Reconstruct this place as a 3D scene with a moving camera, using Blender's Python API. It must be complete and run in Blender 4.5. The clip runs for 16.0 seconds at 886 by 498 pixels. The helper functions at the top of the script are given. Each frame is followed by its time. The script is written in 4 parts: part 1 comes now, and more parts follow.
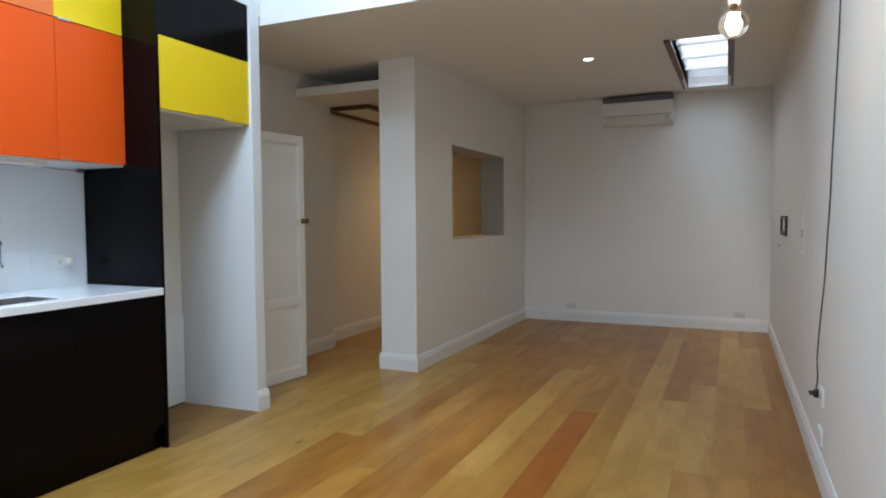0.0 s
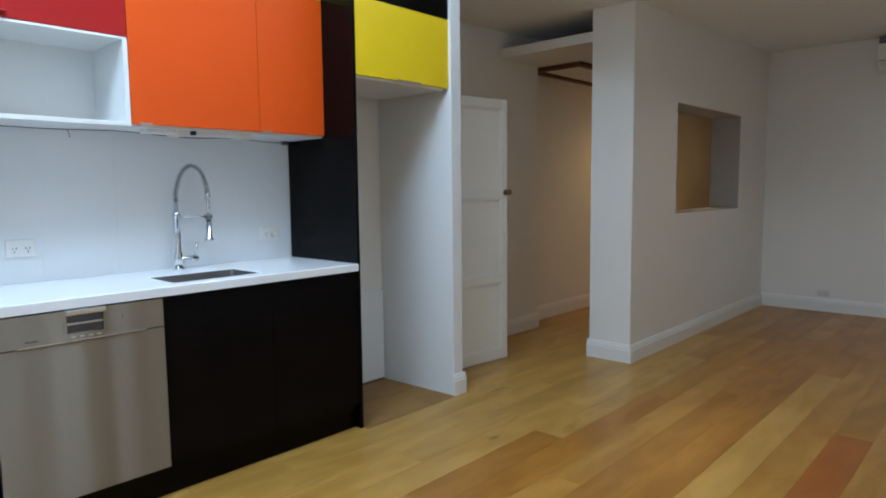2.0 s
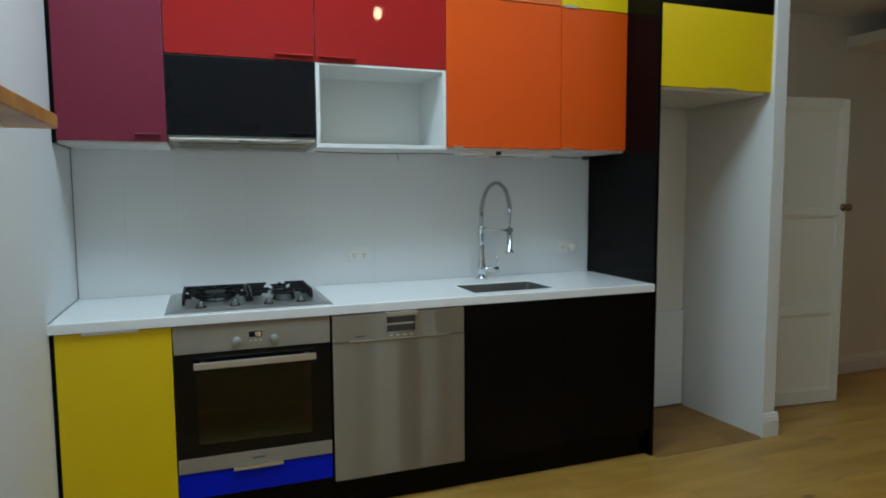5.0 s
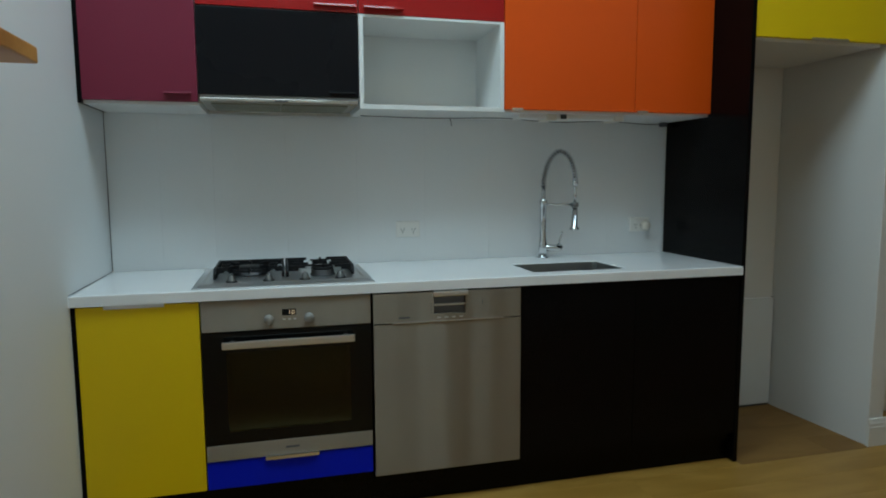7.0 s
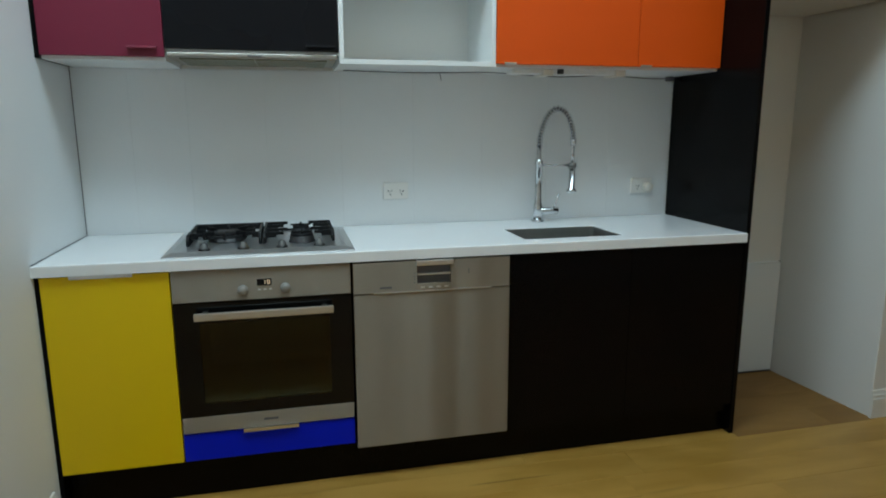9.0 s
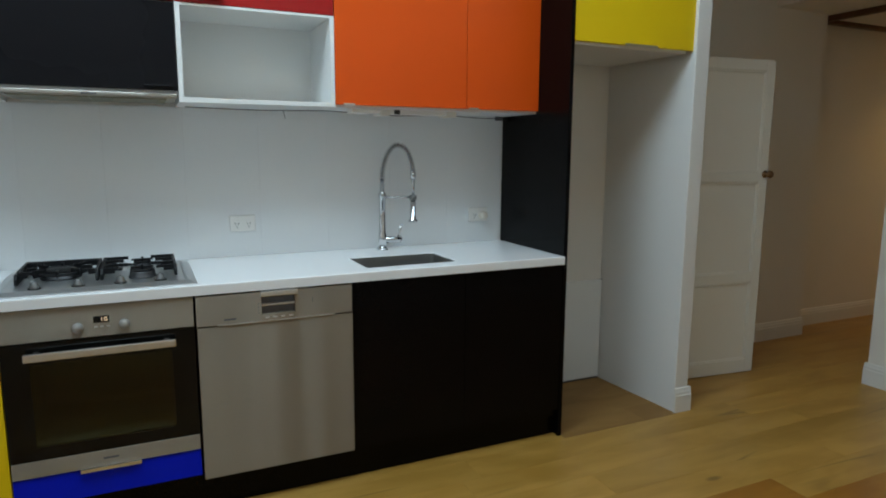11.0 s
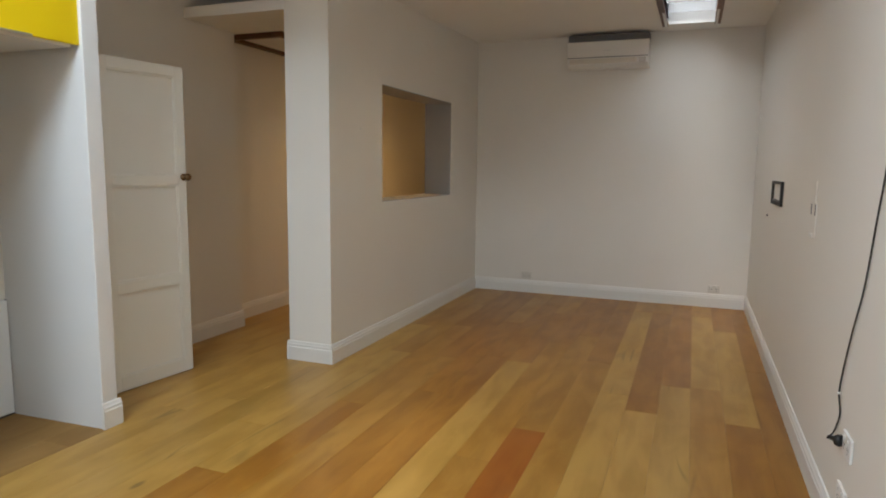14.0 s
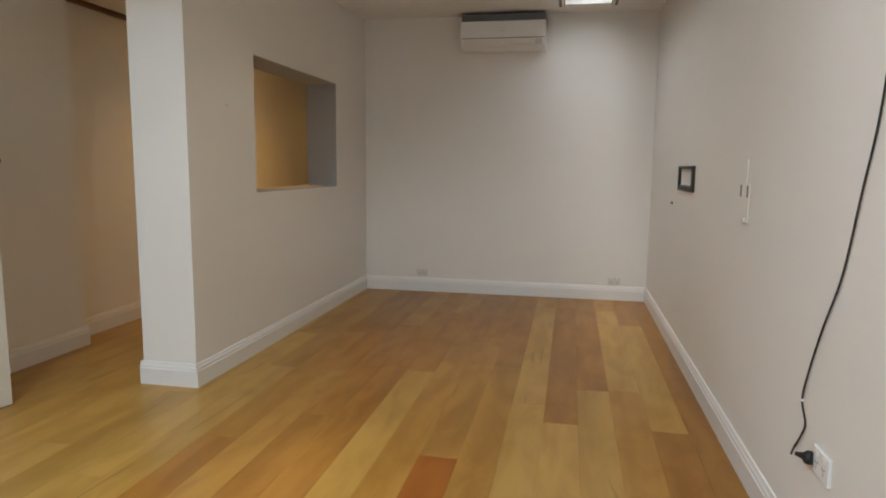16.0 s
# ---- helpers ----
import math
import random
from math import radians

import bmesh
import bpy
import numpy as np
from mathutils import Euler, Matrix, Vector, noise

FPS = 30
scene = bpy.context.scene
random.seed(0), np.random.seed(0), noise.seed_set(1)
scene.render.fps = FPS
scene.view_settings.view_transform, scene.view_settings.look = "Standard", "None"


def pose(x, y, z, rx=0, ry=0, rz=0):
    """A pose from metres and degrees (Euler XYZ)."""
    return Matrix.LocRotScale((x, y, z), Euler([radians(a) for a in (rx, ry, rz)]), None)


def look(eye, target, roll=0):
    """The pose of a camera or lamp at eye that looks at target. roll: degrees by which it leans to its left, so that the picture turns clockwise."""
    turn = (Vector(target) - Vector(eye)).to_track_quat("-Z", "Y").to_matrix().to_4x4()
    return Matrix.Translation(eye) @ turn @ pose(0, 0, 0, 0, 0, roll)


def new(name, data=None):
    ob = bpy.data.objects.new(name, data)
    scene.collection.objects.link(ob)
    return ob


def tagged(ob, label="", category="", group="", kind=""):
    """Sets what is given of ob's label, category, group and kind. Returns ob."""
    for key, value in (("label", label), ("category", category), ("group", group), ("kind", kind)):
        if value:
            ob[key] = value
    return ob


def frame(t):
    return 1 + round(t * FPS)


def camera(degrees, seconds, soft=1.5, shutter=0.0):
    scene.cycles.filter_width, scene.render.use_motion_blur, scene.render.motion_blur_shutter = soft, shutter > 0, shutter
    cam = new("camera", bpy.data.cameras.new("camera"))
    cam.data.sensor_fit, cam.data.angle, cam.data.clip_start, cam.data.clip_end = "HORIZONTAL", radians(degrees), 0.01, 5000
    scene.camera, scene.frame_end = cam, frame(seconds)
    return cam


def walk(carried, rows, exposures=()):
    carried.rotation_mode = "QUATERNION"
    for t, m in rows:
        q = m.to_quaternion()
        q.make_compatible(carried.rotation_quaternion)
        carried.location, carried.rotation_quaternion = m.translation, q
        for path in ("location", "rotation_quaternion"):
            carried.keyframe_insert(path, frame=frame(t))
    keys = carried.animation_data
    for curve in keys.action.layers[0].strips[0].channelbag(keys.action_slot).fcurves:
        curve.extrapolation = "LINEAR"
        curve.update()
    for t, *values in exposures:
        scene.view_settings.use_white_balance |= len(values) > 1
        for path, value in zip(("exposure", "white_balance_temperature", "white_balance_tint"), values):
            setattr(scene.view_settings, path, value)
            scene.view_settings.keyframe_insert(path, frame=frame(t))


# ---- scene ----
cam = camera(69.3, 16.0, soft=1.9)
PATH = [
    (0, (3.456, -2.579, 1.273), (2.641, -0.755, 1.176), -0.4),
    (0.5, (3.401, -2.424, 1.256), (2.486, -0.653, 1.098), -0.4),
    (1, (3.316, -2.314, 1.282), (2.294, -0.606, 1.095), -0.4),
    (1.5, (3.255, -2.242, 1.286), (2.109, -0.614, 1.092), -0.5),
    (2, (3.219, -2.171, 1.292), (1.872, -0.705, 1.103), -0.6),
    (2.5, (3.229, -2.138, 1.307), (1.695, -0.868, 1.122), -0.6),
    (3, (3.256, -2.137, 1.313), (1.597, -1.034, 1.133), -0.7),
    (3.5, (3.268, -2.14, 1.328), (1.535, -1.157, 1.149), -0.6),
    (4, (3.27, -2.135, 1.348), (1.479, -1.263, 1.17), -0.6),
    (4.5, (3.254, -2.131, 1.365), (1.421, -1.352, 1.186), -0.6),
    (4.7, (3.26, -2.128, 1.371), (1.413, -1.384, 1.194), -0.5),
    (6.8, (3.004, -1.942, 1.284), (1.073, -1.458, 1.092), -0.5),
    (7, (2.985, -1.97, 1.284), (1.059, -1.473, 1.069), -0.3),
    (7.5, (2.929, -1.943, 1.235), (1.008, -1.479, 0.928), -0.3),
    (7.8, (2.884, -1.945, 1.241), (0.973, -1.47, 0.889), 0.1),
    (8, (2.859, -1.897, 1.249), (0.944, -1.454, 0.88), -0.2),
    (8.2, (2.831, -1.872, 1.265), (0.917, -1.43, 0.891), -0.2),
    (10.3, (3.019, -1.811, 1.409), (1.136, -1.235, 1.059), 0.1),
    (10.5, (3.035, -1.81, 1.404), (1.172, -1.163, 1.073), 0.1),
    (11, (3.074, -1.775, 1.395), (1.281, -0.942, 1.088), 0.3),
    (11.5, (3.144, -1.739, 1.394), (1.461, -0.697, 1.108), 0.4),
    (12, (3.195, -1.722, 1.386), (1.672, -0.454, 1.114), 0.6),
    (12.5, (3.246, -1.687, 1.344), (1.909, -0.22, 1.09), 0.5),
    (13, (3.282, -1.638, 1.361), (2.158, -0.005, 1.101), 0.7),
    (13.5, (3.294, -1.598, 1.372), (2.396, 0.169, 1.11), 0.8),
    (14, (3.329, -1.535, 1.337), (2.613, 0.315, 1.084), 0.7),
    (14.5, (3.323, -1.44, 1.308), (2.758, 0.462, 1.055), 0.7),
    (15, (3.302, -1.314, 1.284), (2.826, 0.612, 1.031), 0.6),
    (15.5, (3.249, -1.206, 1.25), (2.813, 0.73, 0.993), 0.6),
    (16, (3.137, -1.023, 1.252), (2.753, 0.923, 0.996), 0.6),
]
EXPOSURES = [(0.0, -0.28, 5700, 8), (1.5, -0.44, 5600, 6), (2.0, -0.46, 5600, 7), (3.0, -0.3, 5650, 7), (3.5, -0.44, 5740, 6), (4.0, -0.78, 5850, 4), (4.7, -1.1, 6100, 0), (7.0, -1.55, 6250, -4), (8.2, -1.08, 6250, -4), (10.3, -1.28, 6350, 1), (11.5, -0.82, 6300, 3), (13.0, -0.52, 6600, 8), (14.5, -0.03, 6500, 10), (16.0, 0.0, 6450, 10)]
walk(cam, [(t, look(eye, target, roll)) for t, eye, target, roll in PATH], EXPOSURES)

# ---- light ----
world = bpy.data.worlds.new("overcast_sky")
scene.world = world
world.use_nodes = True
wn = world.node_tree.nodes
sky = wn.new("ShaderNodeTexSky")
sky.sky_type, sky.sun_disc = "NISHITA", False
sky.sun_elevation, sky.sun_rotation = radians(50), radians(200)
world.node_tree.links.new(sky.outputs["Color"], wn["Background"].inputs["Color"])
wn["Background"].inputs["Strength"].default_value = 0.15


def lamp(name, kind, m, energy, color=(1, 1, 1), **settings):
    data = bpy.data.lights.new(name, kind)
    data.energy, data.color = energy, color
    for key, value in settings.items():
        if key == "size":
            data.size = value
        elif key == "size_y":
            data.shape, data.size_y = "RECTANGLE", value
        elif key == "radius":
            data.shadow_soft_size = value
        elif key == "angle":
            data.angle = value
        elif key == "cone":
            data.spot_size, data.spot_blend = radians(value), 0.6
    ob = new(name, data)
    ob.matrix_world = m
    return ob


lamp("sun", "SUN", look((0, 0, 20), (3, 6, 0)), 1.0, (1.0, 0.96, 0.9), angle=radians(15))
lamp("kitchen_skylight_daylight", "AREA", pose(1.47, -1.86, 3.449), 104, (0.72, 0.87, 1.0), size=0.85, size_y=1.45)
# Unseen second opening, assumed for more daylight towards the passage.
lamp("assumed_skylight_daylight", "AREA", pose(1.47, -0.12, 3.449), 25, (0.70, 0.86, 1.0), size=0.85, size_y=1.5)
# Unseen source, assumed from the cool light on faces towards -y.
lamp("unseen_door_daylight", "AREA", pose(2.5, -4.66, 1.25, 90, 0, 0), 26, (0.70, 0.86, 1.0), size=1.8, size_y=2.0)
lamp("living_skylight_daylight", "AREA", pose(3.23, 3.70, 2.86), 10, (0.9, 0.95, 1.0), size=0.4, size_y=2.1)
lamp("pendant_glow", "POINT", pose(3.46, -0.07, 1.945), 5, (1.0, 0.80, 0.58), radius=0.02)
lamp("kitchen_pendant_glow", "POINT", pose(1.60, -1.02, 2.518), 20, (1.0, 0.72, 0.42), radius=0.02)
lamp("downlight_glow", "SPOT", pose(2.35, 2.93, 2.585), 15, (1.0, 0.86, 0.66), radius=0.04, cone=140)
# Unseen lamps, added to give the hall its warm glow.
for y, watts in ((4.7, 58), (6.9, 4)):
    lamp("added_hall_glow", "SPOT", pose(0.50, y, 2.355), watts, (1.0, 0.58, 0.19), radius=0.06, cone=150)


# ---- materials ----
def material(name, rgb, rough=0.5, metal=0.0, grain=0.06, scale=30.0, bump=0.02, coat=0.0, stretch=(1, 1, 1), blotch=0.05, per_object=0.0, spec=0.5, coat_rough=0.12, wear=0.12):
    """A surface with fine grain and broad stains in colour, gloss and relief."""
    mat = bpy.data.materials.new(name)
    mat.use_nodes = True
    nodes, links = mat.node_tree.nodes, mat.node_tree.links
    b = nodes["Principled BSDF"]
    b.inputs["Metallic"].default_value = metal
    b.inputs["Coat Weight"].default_value = coat
    b.inputs["Coat Roughness"].default_value = coat_rough
    b.inputs["Specular IOR Level"].default_value = spec
    place = nodes.new("ShaderNodeTexCoord")
    mapping = nodes.new("ShaderNodeMapping")
    mapping.inputs["Scale"].default_value = stretch
    links.new(place.outputs["Object"], mapping.inputs["Vector"])
    fine, broad = nodes.new("ShaderNodeTexNoise"), nodes.new("ShaderNodeTexNoise")
    fine.inputs["Scale"].default_value, fine.inputs["Detail"].default_value = scale, 4
    broad.inputs["Scale"].default_value, broad.inputs["Detail"].default_value = 1.7, 3
    links.new(mapping.outputs["Vector"], fine.inputs["Vector"])
    links.new(place.outputs["Object"], broad.inputs["Vector"])
    total = nodes.new("ShaderNodeMath")
    total.operation = "MULTIPLY_ADD"
    links.new(fine.outputs["Fac"], total.inputs[0])
    total.inputs[1].default_value = grain
    weigh = nodes.new("ShaderNodeMath")
    weigh.operation = "MULTIPLY_ADD"
    links.new(broad.outputs["Fac"], weigh.inputs[0])
    weigh.inputs[1].default_value, weigh.inputs[2].default_value = blotch, 1 - 0.5 * (grain + blotch)
    links.new(weigh.outputs[0], total.inputs[2])
    value = total.outputs[0]
    if per_object:
        info, add = nodes.new("ShaderNodeObjectInfo"), nodes.new("ShaderNodeMath")
        add.operation = "MULTIPLY_ADD"
        links.new(info.outputs["Random"], add.inputs[0])
        add.inputs[1].default_value = per_object
        shift = nodes.new("ShaderNodeMath")
        shift.operation = "SUBTRACT"
        links.new(value, shift.inputs[0])
        shift.inputs[1].default_value = per_object / 2
        links.new(shift.outputs[0], add.inputs[2])
        value = add.outputs[0]
    tint = nodes.new("ShaderNodeVectorMath")
    tint.operation = "SCALE"
    tint.inputs[0].default_value = rgb
    links.new(value, tint.inputs["Scale"])
    links.new(tint.outputs[0], b.inputs["Base Color"])
    gloss = nodes.new("ShaderNodeMath")
    gloss.operation = "MULTIPLY_ADD"
    links.new(broad.outputs["Fac"], gloss.inputs[0])
    gloss.inputs[1].default_value, gloss.inputs[2].default_value = wear, max(0.02, rough - wear / 2)
    links.new(gloss.outputs[0], b.inputs["Roughness"])
    if bump:
        relief = nodes.new("ShaderNodeBump")
        relief.inputs["Strength"].default_value, relief.inputs["Distance"].default_value = bump, 0.01
        links.new(fine.outputs["Fac"], relief.inputs["Height"])
        links.new(relief.outputs["Normal"], b.inputs["Normal"])
    return mat


def wood(name, dark, pale, rough=0.27, flaws=0.0):
    """Clear-lacquered boards along y: clouded figure, fine fibre, gum veins and knots, tone by piece."""
    mat = bpy.data.materials.new(name)
    mat.use_nodes = True
    nodes, links = mat.node_tree.nodes, mat.node_tree.links
    b = nodes["Principled BSDF"]
    b.inputs["Specular IOR Level"].default_value = 0.30
    place, info = nodes.new("ShaderNodeTexCoord"), nodes.new("ShaderNodeObjectInfo")
    shift = nodes.new("ShaderNodeVectorMath")
    shift.operation = "SCALE"
    shift.inputs[0].default_value = (13.0, 29.0, 7.0)
    links.new(info.outputs["Random"], shift.inputs["Scale"])
    add = nodes.new("ShaderNodeVectorMath")
    links.new(place.outputs["Object"], add.inputs[0])
    links.new(shift.outputs[0], add.inputs[1])

    def noise(stretch, scale, detail=3.0, twist=0.0):
        m, n = nodes.new("ShaderNodeMapping"), nodes.new("ShaderNodeTexNoise")
        m.inputs["Scale"].default_value = (1.0, stretch, 1.0)
        n.inputs["Scale"].default_value, n.inputs["Detail"].default_value, n.inputs["Distortion"].default_value = scale, detail, twist
        links.new(add.outputs[0], m.inputs["Vector"])
        links.new(m.outputs["Vector"], n.inputs["Vector"])
        return n.outputs["Fac"]

    def math_node(kind, x, y, z=None):
        n = nodes.new("ShaderNodeMath")
        n.operation = kind
        for slot, v in zip(n.inputs, (x, y, z)):
            if isinstance(v, (int, float)):
                slot.default_value = v
            elif v is not None:
                links.new(v, slot)
        return n.outputs[0]

    def spread(v, f0, f1, t0, t1, smooth=True):
        n = nodes.new("ShaderNodeMapRange")
        n.interpolation_type = "SMOOTHSTEP" if smooth else "LINEAR"
        for key, x in (("From Min", f0), ("From Max", f1), ("To Min", t0), ("To Max", t1)):
            n.inputs[key].default_value = x
        links.new(v, n.inputs["Value"])
        return n.outputs[0]

    clouds, figure, fibre = noise(0.32, 6.5, 4, 0.8), noise(0.07, 11.0, 3), noise(0.05, 150.0, 3)
    blend = math_node("MULTIPLY_ADD", clouds, 0.6, math_node("MULTIPLY_ADD", figure, 0.34, math_node("MULTIPLY", fibre, 0.06)))
    ramp = nodes.new("ShaderNodeMixRGB")
    ramp.inputs["Color1"].default_value, ramp.inputs["Color2"].default_value = (*dark, 1), (*pale, 1)
    links.new(spread(blend, 0.36, 0.64, 0.0, 1.0), ramp.inputs["Fac"])
    # gum veins: thin wavering lines, only here and there
    vein = math_node("ABSOLUTE", math_node("SUBTRACT", noise(0.06, 5.0, 1, 0.0), 0.5), 0.0)
    vein = math_node("MULTIPLY", spread(vein, 0.0, 0.016, 1.0, 0.0), spread(noise(0.5, 2.6, 1), 0.54, 0.64, 0.0, 0.8 * flaws))
    # knots: small dark spots far apart
    m, cells = nodes.new("ShaderNodeMapping"), nodes.new("ShaderNodeTexVoronoi")
    m.inputs["Scale"].default_value = (1.0, 0.42, 0.0)
    cells.inputs["Scale"].default_value = 3.1
    links.new(add.outputs[0], m.inputs["Vector"])
    links.new(m.outputs["Vector"], cells.inputs["Vector"])
    knot = math_node("MULTIPLY", spread(cells.outputs["Distance"], 0.02, 0.075, 1.0, 0.0), flaws)
    flaw = math_node("MAXIMUM", vein, knot)
    tone = spread(info.outputs["Random"], 0.0, 1.0, 0.95, 1.05, False)
    tone = math_node("MULTIPLY", tone, spread(flaw, 0.0, 1.0, 1.0, 0.45, False))
    final = nodes.new("ShaderNodeVectorMath")
    final.operation = "SCALE"
    links.new(ramp.outputs["Color"], final.inputs[0])
    links.new(tone, final.inputs["Scale"])
    links.new(final.outputs[0], b.inputs["Base Color"])
    links.new(math_node("MULTIPLY_ADD", noise(1.0, 2.2, 3), 0.16, rough - 0.03), b.inputs["Roughness"])
    relief = nodes.new("ShaderNodeBump")
    relief.inputs["Strength"].default_value, relief.inputs["Distance"].default_value = 0.06, 0.004
    links.new(fibre, relief.inputs["Height"])
    links.new(relief.outputs["Normal"], b.inputs["Normal"])
    return mat


def glass(name, rough=0.0, rgb=(1, 1, 1)):
    mat = bpy.data.materials.new(name)
    mat.use_nodes = True
    b = mat.node_tree.nodes["Principled BSDF"]
    b.inputs["Base Color"].default_value = (*rgb, 1)
    b.inputs["Transmission Weight"].default_value, b.inputs["Roughness"].default_value, b.inputs["IOR"].default_value = 1.0, rough, 1.45
    return mat


def glow(name, rgb, strength):
    mat = bpy.data.materials.new(name)
    mat.use_nodes = True
    b = mat.node_tree.nodes["Principled BSDF"]
    b.inputs["Base Color"].default_value = (*rgb, 1)
    b.inputs["Emission Color"].default_value, b.inputs["Emission Strength"].default_value = (*rgb, 1), strength
    return mat


WALL = material("wall_paint", (0.785, 0.757, 0.70), 0.55, scale=180, bump=0.05, grain=0.03, blotch=0.06)
# Copy of the wall paint with bluish daylight put into its colour.
BLUELITWALL = material("blue_daylit_wall_paint", (0.77, 0.785, 0.795), 0.55, scale=180, bump=0.05, grain=0.03, blotch=0.06)
# Wall paint with a weaker daylight tint in the colour, for the stub.
STUBWALL = material("half_daylit_wall_paint", (0.775, 0.772, 0.755), 0.55, scale=180, bump=0.05, grain=0.03, blotch=0.06)
CEILING = material("ceiling_paint", (0.84, 0.825, 0.79), 0.7, scale=160, bump=0.04, grain=0.03, blotch=0.05)
TRIM = material("trim_gloss_paint", (0.77, 0.76, 0.725), 0.36, scale=90, bump=0.03, grain=0.03, blotch=0.05)
DOORWHITE = material("door_paint", (0.80, 0.785, 0.72), 0.38, scale=90, bump=0.03, grain=0.03, blotch=0.05)
SPLASH = material("splashback_white", (0.80, 0.82, 0.83), 0.16, scale=60, bump=0.01, grain=0.02, blotch=0.04)
STONE = material("white_engineered_stone", (0.86, 0.87, 0.88), 0.16, scale=220, bump=0.0, grain=0.05, blotch=0.03)
LAMWHITE = material("white_laminate", (0.80, 0.81, 0.80), 0.35, scale=120, bump=0.01, grain=0.02, blotch=0.04)
ORANGE = material("orange_laminate", (0.71, 0.088, 0.006), 0.34, scale=240, bump=0.02, grain=0.04, blotch=0.05, spec=0.3)
YELLOW = material("yellow_laminate", (0.80, 0.57, 0.006), 0.36, scale=240, bump=0.02, grain=0.04, blotch=0.05, spec=0.3)
RED = material("red_laminate", (0.36, 0.008, 0.009), 0.42, scale=240, bump=0.0, grain=0.04, blotch=0.05, spec=0.08, coat=0.8, coat_rough=0.03)
PURPLE = material("plum_laminate", (0.185, 0.020, 0.046), 0.36, scale=240, bump=0.02, grain=0.05, blotch=0.05, spec=0.28)
BLUE = material("blue_laminate", (0.001, 0.012, 0.62), 0.3, scale=240, bump=0.02, grain=0.04, blotch=0.05, spec=0.15)
BLACK = material("black_laminate", (0.003, 0.0026, 0.0028), 0.2, scale=200, bump=0.01, grain=0.2, blotch=0.2, spec=0.10)
HOODBLACK = material("black_glass_front", (0.007, 0.007, 0.009), 0.26, scale=200, bump=0.01, grain=0.1, blotch=0.1, spec=0.15)
STEEL = material("brushed_steel", (0.325, 0.29, 0.242), 0.42, 1.0, scale=40, bump=0.25, grain=0.16, blotch=0.10, stretch=(1, 1, 60), wear=0.01)
TRAYSTEEL = material("dull_tray_steel", (0.42, 0.40, 0.36), 0.42, 1.0, scale=90, bump=0.01, grain=0.1)
FILTERMESH = material("filter_mesh", (0.27, 0.265, 0.20), 0.5, 1.0, scale=300, bump=0.2, grain=0.3)
PLATESTEEL = material("hob_steel", (0.60, 0.61, 0.62), 0.36, 1.0, scale=60, bump=0.0, grain=0.08, blotch=0.06)
BURNER = material("heat_dulled_aluminium", (0.085, 0.085, 0.088), 0.5, 1.0, scale=120, bump=0.02, grain=0.2)
SATIN = material("satin_aluminium", (0.68, 0.68, 0.67), 0.30, 1.0, scale=90, bump=0.01, grain=0.06)
CHROME = material("chrome", (0.64, 0.65, 0.66), 0.10, 1.0, scale=60, bump=0.0, grain=0.03)
SINKSTEEL = material("sink_steel", (0.50, 0.50, 0.49), 0.36, 1.0, scale=90, bump=0.02, grain=0.1)
IRON = material("cast_iron", (0.008, 0.008, 0.009), 0.5, spec=0.2, scale=260, bump=0.15, grain=0.3)
OVENPANE = glass("smoked_oven_window", 0.04, (0.20, 0.216, 0.145))
ENAMEL = material("oven_enamel", (0.17, 0.18, 0.135), 0.5, scale=120, bump=0.02, grain=0.1, blotch=0.2)
OVENGLASS = material("black_oven_glass", (0.005, 0.005, 0.005), 0.10, scale=60, bump=0.0, grain=0.1, spec=0.22)
RUBBER = material("black_rubber", (0.012, 0.012, 0.012), 0.55, scale=200, bump=0.03, grain=0.2)
PLASTIC = material("white_plastic", (0.80, 0.79, 0.76), 0.35, scale=120, bump=0.01, grain=0.02)
CREAM = material("aged_white_plastic", (0.74, 0.70, 0.62), 0.4, scale=120, bump=0.01, grain=0.03)
SMOKE = material("smoke_grey_plastic", (0.15, 0.15, 0.165), 0.5, scale=120, bump=0.02, grain=0.1)
KNOBSTEEL = material("dark_steel", (0.20, 0.20, 0.195), 0.5, 1.0, scale=90, bump=0.0, grain=0.1)
KNOBGREY = material("matt_silver_plastic", (0.30, 0.295, 0.28), 0.45, 0.3, scale=120, bump=0.01, grain=0.05)
# White plate plastic darkened: the outlets' faint shadow is in its colour.
SHADEDPLATE = material("shaded_plate_plastic", (0.66, 0.63, 0.57), 0.45, scale=120, bump=0.01, grain=0.04)
DULL = material("dulled_plastic", (0.55, 0.53, 0.49), 0.45, scale=120, bump=0.01, grain=0.04)
GREY = material("grey_plastic", (0.10, 0.10, 0.11), 0.5, scale=120, bump=0.02, grain=0.1)
DARKWOOD = wood("dark_stained_timber", (0.085, 0.036, 0.017), (0.17, 0.078, 0.04), 0.4)
SHELFWOOD = wood("oiled_pine", (0.36, 0.15, 0.035), (0.55, 0.27, 0.07), 0.35)
SUBFLOOR = material("subfloor_shadow_line", (0.10, 0.055, 0.025), 0.7)
BRASS = material("aged_brass", (0.20, 0.12, 0.06), 0.35, 1.0, scale=120, bump=0.05, grain=0.3)
CLEAR = glass("clear_glass")
AMBER = glass("amber_bulb_glass", 0.0, (1.0, 0.88, 0.72))
FROST = glass("skylight_glass", 0.12, (0.93, 0.96, 1.0))
FILAMENT = glow("lit_filament", (1.0, 0.84, 0.58), 90.0)
LEDWHITE = glow("downlight_lens", (1.0, 0.93, 0.80), 9.0)
DISPLAY = glow("clock_digits", (1.0, 0.74, 0.48), 1.0)
